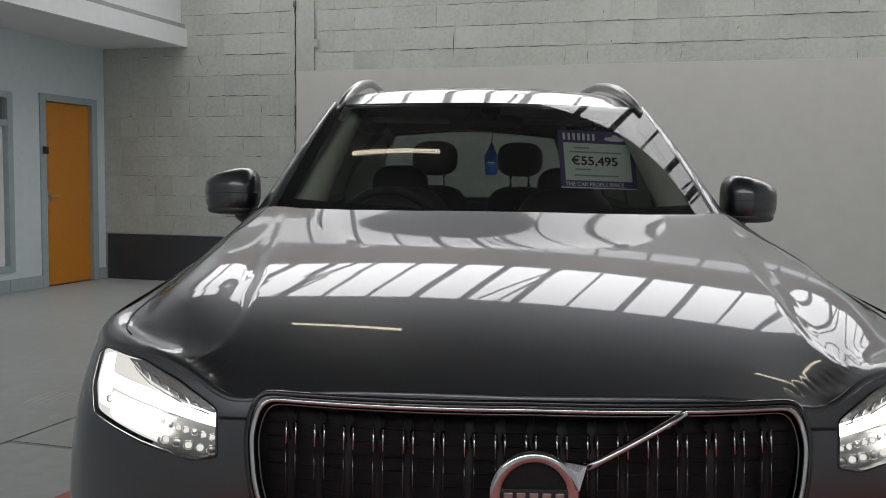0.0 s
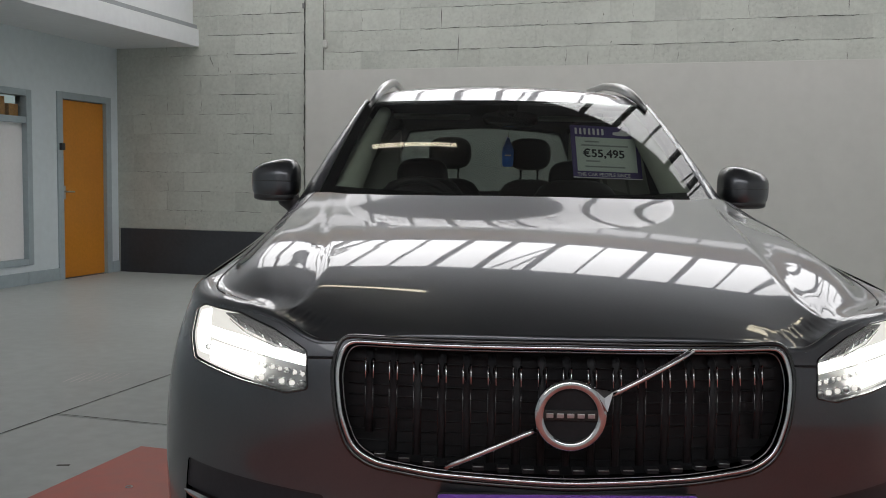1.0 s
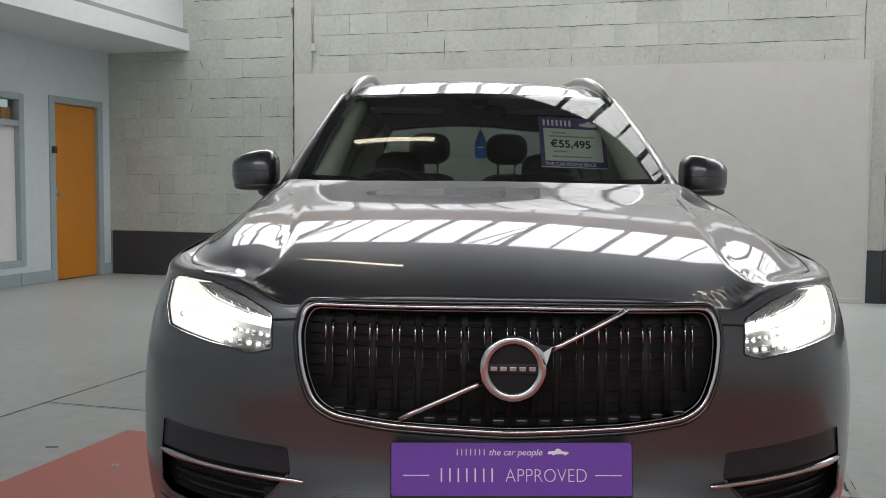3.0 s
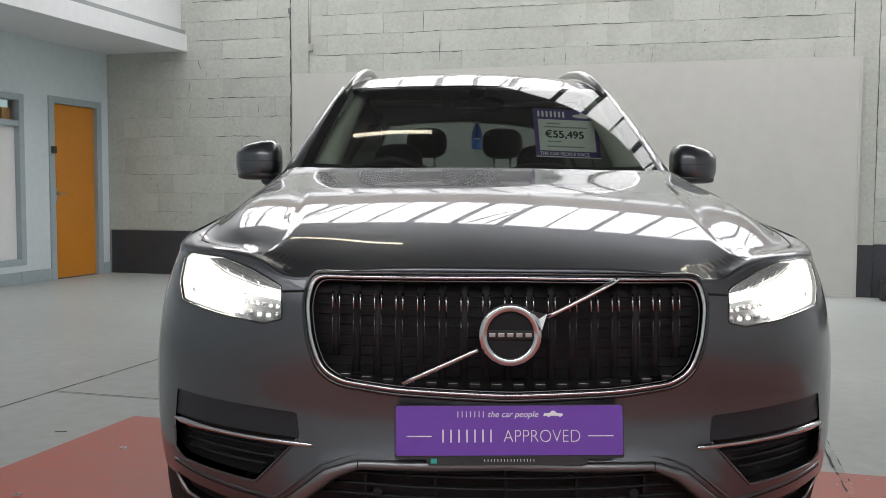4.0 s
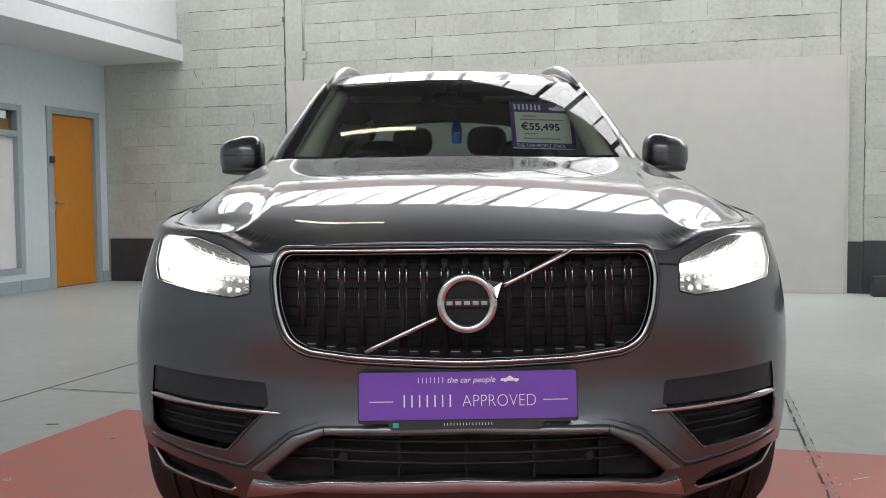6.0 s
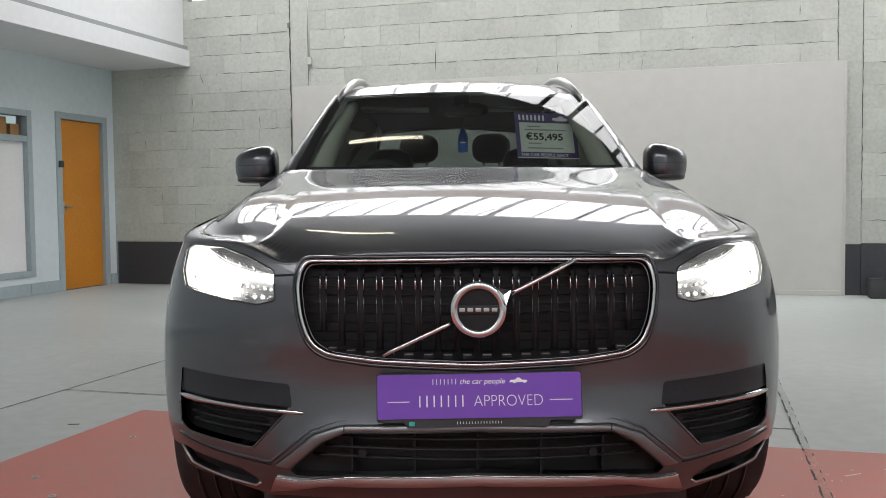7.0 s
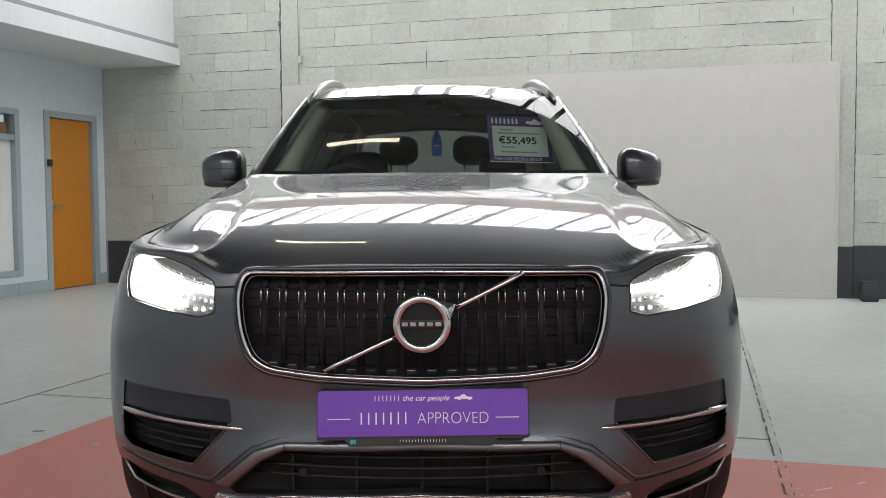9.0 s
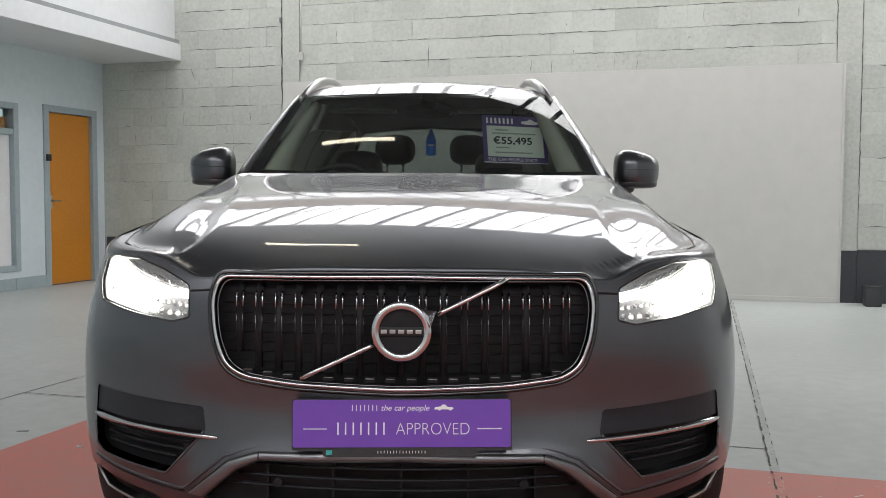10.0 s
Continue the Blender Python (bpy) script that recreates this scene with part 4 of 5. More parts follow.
def hood_and_glass(car, body):
    up = lambda p: np.array([0, 0, 1.0]) + 0 * p
    k = _T[:, 1] < 1.50
    rear = [(.70, 1.46), (.60, 1.385), (.45, 1.33), (.25, 1.29), (0, 1.28)]
    outline = [(float(x), float(y)) for x, y, z in _T[k][::2]] + [(.80, 1.50)] + rear
    part("bonnet", weld(*patch(bonnet, outline, [], 0.012, up)), PAINT, car)
    # wing tops beside the windscreen, back to the doors
    def wing(u, y):
        xb, zb = np.interp(y, _T[:, 1], _T[:, 0]), np.interp(y, _T[:, 1], _T[:, 2])
        x0 = .70 + .10 * np.clip((y - 1.46) / .3, 0, 1)
        return np.stack([x0 + (xb - x0) * u, y, zb + (1.14 - zb) * (1 - u) * .9], -1)
    for s in (1, -1):
        part("wing_top", grid(lambda u, y: wing(u, y) * np.array([s, 1, 1]), np.linspace(0, 1, 6), np.linspace(1.46, 1.80, 8), up, False), PAINT, car)
    # scuttle under the windscreen
    part("scuttle", grid(lambda u, v: np.stack([.78 * u, 1.22 + .2 * u * u + .3 * v, 1.12 + .02 * v + 0 * u], -1), np.linspace(0, 1, 10), np.linspace(0, 1, 4), up), BLACK, car, "black plastic scuttle panel")
    g = part("windscreen", grid(screen, np.linspace(-1, 1, 41), np.linspace(0, 1, 25), up, False), WINDSCREEN, car, "clear laminated windscreen")
    g.visible_shadow = False
    # black band round the glass
    for nm, us, vs in (("screen_border", np.linspace(-1, -.93, 4), np.linspace(0, 1, 25)), ("screen_border", np.linspace(.93, 1, 4), np.linspace(0, 1, 25)), ("screen_border", np.linspace(-.93, .93, 40), np.linspace(.955, 1, 3)), ("screen_border", np.linspace(-.93, .93, 40), np.linspace(0, .1, 3))):
        part(nm, grid(lambda u, v: screen(u, v) - np.array([0, -.35, 1]) * .004, us, vs, up, False), GLOSSBLACK, g)
    part("roof", grid(roof_sheet, np.linspace(-1, 1, 43), np.linspace(2.003, 4.6, 64), up, False), PAINT, car)
    # pillars, side windows, tail
    for s in (-1, 1):
        flipx = np.array([s, 1, 1])
        def pillar(w, v):
            e = screen(np.ones_like(v), v)
            return (e + np.stack([.095 * w * (1 - .55 * v) + 0 * v, .10 * w + 0 * v, -.035 * w * w + .014 * np.sin(np.pi * w)], -1)) * flipx
        part("pillar", grid(pillar, np.linspace(0, 1, 9), np.linspace(-.12, 1.0, 32), lambda p: np.stack([p[:, 0], p[:, 1] - 2.6, 0 * p[:, 0] + .3], -1), False), PAINT, car)
        def side(y, v):
            b = shoulder(A_SIDE + (y - Y1), np.ones_like(y))
            t = np.stack([roof_x(y), y, roof_z(y) - .055], -1)
            q = b * (1 - v)[..., None] + t * v[..., None]
            q[..., 0] += .05 * np.sin(np.pi * v)
            return q * flipx
        outm = lambda p: np.stack([p[:, 0], 0 * p[:, 0], 0 * p[:, 0] + .2], -1)
        for nm, poly in (("side_window", [(1.80, .04), (2.72, .04), (2.72, .93), (2.48, .93)]), ("side_window", [(2.80, .04), (3.66, .04), (3.66, .93), (2.80, .93)]), ("side_window", [(3.74, .08), (4.35, .10), (4.22, .90), (3.74, .93)])):
            w = part(nm, patch(side, poly, [], .06, outm, False), TINTED, car, "dark tinted side window")
            w.visible_shadow = False
        holes = [[(1.80, .04), (2.72, .04), (2.72, .93), (2.48, .93)], [(2.80, .04), (3.66, .04), (3.66, .93), (2.80, .93)], [(3.74, .08), (4.35, .10), (4.22, .90), (3.74, .93)]]
        part("window_surround", patch(side, [(1.66, 0), (4.6, 0), (4.6, 1), (2.42, 1)], holes, .06, outm, False), GLOSSBLACK, car)
        # roof rail
        rl = [(.578, 2.13, 1.532), (.560, 2.21, 1.578), (.541, 2.29, 1.613), (.524, 2.38, 1.640), (.514, 2.50, 1.661), (.512, 2.82, 1.697), (.515, 3.3, 1.718), (.515, 3.9, 1.715), (.50, 4.2, 1.70), (.50, 4.32, 1.65)]
        part("roof_rail", tube([(s * x, y, z) for x, y, z in rl], [.009, .015, .019, .020, .018, .016, .015, .015, .015, .012], 12, False, (.75, 1.1)), SATIN, car, "satin silver roof rail")
        # seams, door handles and door lines
        for y in (1.62, 2.76, 3.62):
            a = A_SIDE + y - Y1
            p, n = surface(wrap, np.full(14, a), np.linspace(.34, 1.03, 14), out_of)
            part("door_gap", tube([tuple((q + m * .0005) * flipx) for q, m in zip(p, n)], .003, 4), BLACK, car)
        for y in (2.5, 3.4):
            p, n = surface(wrap, np.array([A_SIDE + y - Y1] * 1), np.array([.92]), out_of)
            c = p[0] * flipx
            part("door_handle", tube([tuple(c + np.array([s * .005, -.10, 0])), tuple(c + np.array([s * .035, -.08, 0])), tuple(c + np.array([s * .035, .08, 0])), tuple(c + np.array([s * .005, .10, 0]))], .012, 8), PAINT, car)
        part("sill", boxed((min(s * .80, s * .94), 1.30, .24), (max(s * .80, s * .94), 3.42, .36), .02), BLACK, car, smooth=30)
        tl = [(s * .86, 4.76, .95), (s * .87, 4.75, 1.10), (s * .74, 4.70, 1.35), (s * .62, 4.63, 1.58)]
        part("tail_lamp", tube(tl, [.05, .06, .045, .03], 8, False, (1, .6)), REDLENS, car, "tall red tail lamp")
        # bonnet gap along the wing
        line = []
        for y in np.linspace(.37, 1.48, 26):
            x = np.interp(y, _T[:, 1], _T[:, 0]) - .03 - .06 * (y - .37)
            line.append(tuple((bonnet(np.array([x]), np.array([y]))[0] + np.array([0, 0, .0004])) * flipx))
        part("bonnet_gap", tube(line, .0022, 4), BLACK, car)
    part("tailgate", patch(lambda u, v: np.stack([u * (.86 - .28 * v), 4.86 - .05 * u * u - .26 * v - .04 * u * u * v, 1.10 + .53 * v - .05 * v * u * u], -1), [(0, 0), (1, 0), (1, 1), (0, 1), (0, .9), (.82, .88), (.82, .12), (0, .1)], [], .06, lambda p: np.array([0, 1.0, .3]) + 0 * p), PAINT, car)
    w = part("rear_window", grid(lambda u, v: np.stack([u * (.86 - .28 * v), 4.855 - .05 * u * u - .26 * v - .04 * u * u * v, 1.10 + .53 * v - .05 * v * u * u], -1), np.linspace(0, .84, 12), np.linspace(.09, .91, 10), lambda p: np.array([0, 1.0, .3]) + 0 * p), TINTED, car, "rear window glass")
    w.visible_shadow = False


out_of = lambda p: p - np.array([0, 2.4, 0.6])


def grille(car):
    g = part("grille", grid(lambda x, z: np.stack([x, .070 + .24 * x * x + np.maximum(z - .86, 0) * .6, z], -1), np.linspace(0, .475, 12), np.linspace(.62, .91, 10), lambda p: np.array([0, -1.0, 0]) + 0 * p), DEEPBLACK, car, "black grille with upright slats and a chrome frame")
    # chrome frame
    ring = dense(GRILLE, .02)
    part("grille_frame", tube(lift(ring, .003), .0046, 10, True, up=(0, 1, 0)), CHROME, g, "polished chrome frame")
    part("frame_step", tube(lift([(x * .985, .77 + (z - .77) * .962) for x, z in ring], -.006), .0024, 8, True, up=(0, 1, 0)), DARKCHROME, g)
    outer = [(x * 1.026, .77 + (z - .77) * (1.095 if z < .77 else 1.085)) for x, z in ring]
    part("frame_gap", tube(lift(outer, -.001), .0058, 6, True, up=(0, 1, 0)), GLOSSBLACK, g)
    for k in range(-8, 9):
        x = .0505 * k
        zt, zb = .862, .655 + .02 * (abs(x) / .42) ** 3
        if abs(k) == 8:
            zb += .03
        y0 = float(lift([(abs(x), .76)], 0)[0][1])
        path = [(x, y0 + .058, zt + .008), (x, y0 + .040, zt - .006), (x, y0 + .030, zt - .045), (x, y0 + .026, .76), (x, y0 + .030, zb)]
        sl = part("slat", tube(path, .0085, 6, False, (1.0, .8)), DEEPBLACK, g)
        for d in (-.008, .008):
            line = [(px + d, py - .0075, pz) for px, py, pz in path[1:]]
            # bright chrome on top, thin dark chrome below: the fading highlight set by material
            part("slat_edge", tube(line[:2], [.0024, .0012], 6), CHROME, sl)
            part("slat_edge", tube(line[1:], [.0010, .0005, .0003], 6), DARKCHROME, sl)
    for k in range(-8, 8):
        x = .0505 * (k + .5)
        z = .642 + .018 * (abs(x) / .42) ** 3
        y0 = float(lift([(abs(x), z)], 0)[0][1])
        part("grille_clip", boxed((x - .012, y0 + .004, z), (x + .012, y0 + .03, z + .010), .002), DEEPBLACK, g, smooth=False)
        part("clip_edge", tube([(x - .011, y0 + .004, z + .009), (x + .011, y0 + .004, z + .009)], .0012, 4), SATIN, g)
    # mesh behind the slats
    for k in range(9):
        z = .655 + .024 * k
        part("mesh_bar", tube([(x, .067 + .24 * x * x, z) for x in np.linspace(-.45, .45, 19)], .0014, 4), DEEPBLACK, g)
    # diagonal bar and badge
    a, b = (-.243, .650), (.255, .891)
    for u1, u2 in ((0, .36), (.66, 1)):
        pts = [(a[0] + (b[0] - a[0]) * u, a[1] + (b[1] - a[1]) * u) for u in np.linspace(u1, u2, 8)]
        part("diagonal_bar", tube([tuple(p + np.array([0, -.004, 0])) for p in lift(pts, .0)], .0085, 8, False, (1, .8)), CHROME, g, "slim chrome diagonal bar")
    c = Vector((0.002, -.022, .771))
    badge = part("badge", disc(c + Vector((0, .012, 0)), (0, -1, 0), .058, .022, 40), DEEPBLACK, g, "round chrome badge with a dark centre", smooth=30)
    part("badge_ring", hoop(c, .062, .0105, .009), CHROME, badge)
    r = Matrix.Translation(c) @ Matrix.Rotation(radians(-31), 4, "Y")
    bm = bmesh.new()
    foot = [bm.verts.new(p) for p in ((.064, .004, -.027), (.098, .002, 0), (.064, .004, .027))]
    top = [bm.verts.new(p) for p in ((.066, -.006, -.025), (.096, -.006, 0), (.066, -.006, .025))]
    tip = bm.verts.new((.074, -.0095, 0))
    for a in range(3):
        n = (a + 1) % 3
        bm.faces.new((foot[a], foot[n], top[n], top[a]))
        bm.faces.new((top[a], top[n], tip))
    bm.faces.new(foot)
    bm.transform(r)
    for v in bm.verts:
        v.co.y += .35 * (v.co.z - c.z - .045)
    part("badge_arrow", bm, CHROME, badge, "faceted chrome arrow", smooth=False)
    part("badge_bar", boxed((c.x - .056, c.y - .004, c.z - .0105), (c.x + .056, c.y + .002, c.z + .0105), .002), INK, badge)
    for k in range(5):
        x = c.x - .041 + .0205 * k
        part("badge_mark", boxed((x - .0075, c.y - .0065, c.z - .0045), (x + .0065, c.y - .0035, c.z + .0045), .001), SATIN, badge, smooth=False)


def bumper(car):
    # lower intake
    it = part("lower_intake", grid(lambda u, z: np.stack([u, .06 + .22 * u * u, z], -1), np.linspace(0, .56, 12), np.linspace(.30, .46, 4), lambda p: np.array([0, -1.0, 0]) + 0 * p), INTAKEBLACK, car, "black lower air intake with level bars")
    for z in (.432, .405, .380):
        w = .35 + (.446 - z) * 1.25
        part("intake_bar", tube([(x, float(wrap(np.array([to_a(abs(x), z)]), np.array([z]))[0][1]) + .030, z) for x in np.linspace(-w, w, 21)], .005, 6, False, (1.6, .7)), INTAKEBLACK, it)
    for x in (-.33, -.165, 0, .165, .33):
        y0 = float(wrap(np.array([to_a(abs(x), .4)]), np.array([.4]))[0][1])
        part("intake_rib", boxed((x - .003, y0 + .034, .335), (x + .003, y0 + .06, .44)), INTAKEBLACK, it, smooth=False)
    for s in (-1, 1):
        part("sensor", disc((s * .30, .03, .392), (0, -1, 0), .011, .02, 16), DEEPBLACK, it, smooth=30)
    # trim band round the intake
    def band(lo, hi, off):
        """A raised band between two lines of the front view."""
        mid = lambda f: [(a[0] + (b[0] - a[0]) * f, a[1] + (b[1] - a[1]) * f) for a, b in zip(lo, hi)]
        rows = [lift(mid(f), o) for f, o in ((0, -.004), (0, off * .35), (.07, off * .75), (.2, off), (.5, off * 1.1), (.8, off), (.93, off * .75), (1, off * .35), (1, -.004))]
        bm = bmesh.new()
        q = [[bm.verts.new(v) for v in r] for r in rows]
        for r1, r2 in zip(q, q[1:]):
            for k in range(len(r1) - 1):
                bm.faces.new((r1[k], r1[k + 1], r2[k + 1], r2[k]))
        return bm
    def both(h):
        return [(-x, z) for x, z in h[::-1]] + list(h)[(1 if h[0][0] == 0 else 0):]
    inner = dense([(0, .459), (.345, .448), (.405, .419), (.494, .342)], .03, False)
    outer = dense([(0, .479), (.35, .465), (.428, .438), (.540, .344)], .03, False)
    n = 40
    def resample(line):
        q = np.array(line)
        d = np.concatenate([[0], np.cumsum(np.hypot(*np.diff(q, axis=0).T))])
        return [(float(np.interp(t, d, q[:, 0])), float(np.interp(t, d, q[:, 1]))) for t in np.linspace(0, d[-1], n)]
    part("intake_trim", band(both(resample(inner)), both(resample(outer)), .008), TRIMGREY, car, "satin grey trim round the lower intake", smooth=40)
    lo2 = dense([(0, .317), (.40, .300), (.560, .258)], .03, False)
    hi2 = dense([(0, .349), (.34, .334), (.47, .312), (.535, .314)], .03, False)
    for line, r in ((outer, .0022), (inner, .0016)):
        part("trim_edge", tube(lift(both(resample(line)), .0045), r, 5), BLACK, car)
    part("skid_trim", band(both(resample(lo2)), both(resample(hi2)), .012), SATIN, car, "satin silver lower trim", smooth=40)
    part("skid_edge", tube(lift(both(resample(hi2)), .012), .0022, 6), CHROME, car)
    part("front_valance", grid(lambda u, z: np.stack([u, .10 + .5 * np.abs(u) ** 2.5, z], -1), np.linspace(0, .60, 14), np.linspace(.19, .33, 4), lambda p: np.array([0, -1.0, 0]) + 0 * p), BLACK, car)
    part("underside", boxed((-.66, .50, .24), (.66, 4.75, .29)), INTAKEBLACK, car, smooth=False)
    # plate on its holder
    pl = Matrix.Translation((0.003, -.014, .548)) @ Matrix.Rotation(radians(-.65), 4, "Y") @ Matrix.Rotation(radians(-9), 4, "X")
    holder = part("plate_holder", prism(rounded([(-.263, -.063), (.263, -.063), (.263, .059), (-.263, .059)], .006), .012, pl @ Matrix.Translation((0, .002, 0))), BLACK, car, "black number plate holder", smooth=20)
    part("holder_strip", prism(rounded([(-.185, -.078), (.175, -.078), (.185, -.058), (-.195, -.058)], .004), .010, pl @ Matrix.Translation((0, .0015, 0))), BLACK, holder, smooth=20)
    plate = part("dealer_plate", prism(rounded([(-.260, -.055), (.260, -.055), (.260, .057), (-.260, .057)], .006), .004, pl @ Matrix.Translation((0, -.0025, 0))), PURPLE, holder, "purple dealer plate with white writing", smooth=20)
    def on_plate(x, z, y=-.0032):
        return pl @ Matrix.Translation((x, y, z))
    def marks(x1, x2, z, h, n, material, parent, frame_, y=-.0032):
        """Plain bars in place of a brand name."""
        w = (x2 - x1) / n
        for k in range(n):
            part("brand_mark", boxed((x1 + w * (k + .36), y - .0006, z - h / 2), (x1 + w * (k + .54), y + .0004, z + h / 2), 0, frame_), material, parent, smooth=False)
    marks(-.122, -.054, .038, .0135, 7, WHITE, plate, pl)
    lettering("the car people", .0135, on_plate(.008, .0315), WHITE, "writing", plate, shear=.25, width=.115)
    icon = [(0, .003), (.008, .003), (.012, 0), (.018, .003), (.034, .003), (.038, 0), (.043, .003), (.046, .005), (.044, .008), (.032, .009), (.026, .0145), (.019, .0145), (.016, .010), (.002, .0085)]
    part("car_mark", prism([(x + .078, z + .031) for x, z in icon], .0008, pl @ Matrix.Translation((0, -.0036, 0))), WHITE, plate, smooth=False)
    marks(-.160, -.032, -.011, .029, 7, WHITE, plate, pl)
    lettering("APPROVED", .029, on_plate(.075, -.0255), WHITE, "writing", plate, bold=-.0009, width=.175)
    for x1, x2 in ((-.235, -.178), (.180, .238)):
        part("rule", boxed((x1, -.0038, -.0125), (x2, -.0028, -.0105), 0, pl), WHITE, plate, smooth=False)
    marks(-.060, .060, -.0665, .006, 16, WHITE, holder, pl, .0006)
    part("sticker", boxed((-.180, .0002, -.073), (-.166, .0016, -.062), 0, pl), TEAL, holder, smooth=False)
    for s in (-1, 1):
        fx = np.array([s, 1, 1])
        # lamp recess beside the plate
        fog = part("side_recess", grid(lambda x, z: wrap(np.interp(x * X0 / halfx(z), XN[:300], AN[:300]), z) * fx + np.array([0, .055, 0]), np.linspace(.46, .88, 18), np.linspace(.37, .59, 10), lambda p: np.array([s * .5, -1.0, 0]) + 0 * p, False), INTAKEBLACK, car, "black side recess with a chrome blade")
        for z, x1, x2 in ((.465, .54, .845), (.442, .565, .845), (.419, .60, .838)):
            part("recess_bar", tube([tuple(lift([(x, z)], -.035)[0] * fx) for x in np.linspace(x1, x2, 14)], .006, 6, False, (1.2, .8)), INTAKEBLACK, fog)
        panel = rounded([(.8435, .5705), (.5018, .5593), (.4945, .5000), (.8502, .503)], .007)
        part("recess_panel", patch(lambda a, z: wrap(a, z) * fx + np.array([0, .006, 0]), front(panel), [], .03, lambda p: np.array([s * .5, -1.0, 0]) + 0 * p, False), PANELBLACK, fog, "dark flat panel")
        blade = [(x, .489 + .007 * ((x - .46) / .4) ** 2) for x in np.linspace(.456, .846, 22)]
        rad = [.003] + [.0062] * 14 + [.007, .0078, .0085, .009, .009, .0075, .004]
        part("chrome_blade", tube([tuple(q * fx) for q in lift(blade, .006)], rad, 8, False, (.8, 1)), CHROME, fog, "slim chrome blade")
        part("corner_slot", grid(lambda x, z: wrap(np.interp(x * X0 / halfx(z), XN[:300], AN[:300]), z) * fx + np.array([0, .04, 0]), np.linspace(.56, .88, 14), np.linspace(.25, .36, 5), lambda p: np.array([s * .5, -1.0, 0]) + 0 * p, False), BLACK, car, "black corner slot")
        part("slot_trim", tube([tuple(q * fx) for q in lift(dense([(.590, .279), (.606, .2685), (.69, .2745), (.819, .294), (.853, .340)], .03, False), .002)], .0030, 6), SATIN, car, "satin edge of the corner slot")
        part("trim_gap", tube([tuple(q * fx) for q in lift([(.345, .447), (.345, .465)], .009)], .0015, 4), BLACK, car)
        # shut line beside the grille, crease and rolled edges round the recess
        part("bumper_gap", tube([tuple(q * fx) for q in lift([(x, .8545 - .0010 * k) for k, x in enumerate(np.linspace(.476, .537, 6))], .0006)], .0030, 4), DEEPBLACK, car)
        crease = dense([(.300, .4735), (.352, .4705), (.392, .4585), (.432, .4415), (.485, .398), (.538, .352), (.552, .3445), (.572, .3425), (.62, .346), (.74, .358), (.858, .374)], .02, False)
        part("lower_gap", tube([tuple(q * fx) for q in lift([p for p in crease if p[0] > .54], .0004)], .0034, 4), DEEPBLACK, car)
        part("crease_edge", tube([tuple(q * fx) for q in lift([(x + .005 * (.43 < x < .55), z + .0070) for x, z in crease], -.0006)], [.0044 * min(1, k / 10 + .02) for k in range(len(crease))], 8), PAINT, car)
        rim = dense([(.497, .500), (.511, .482), (.606, .3815), (.82, .3925), (.850, .412), (.8545, .47)], .02, False)
        part("recess_edge", tube([tuple(q * fx) for q in lift(rim, .0008)], .0032, 8), PAINT, car)


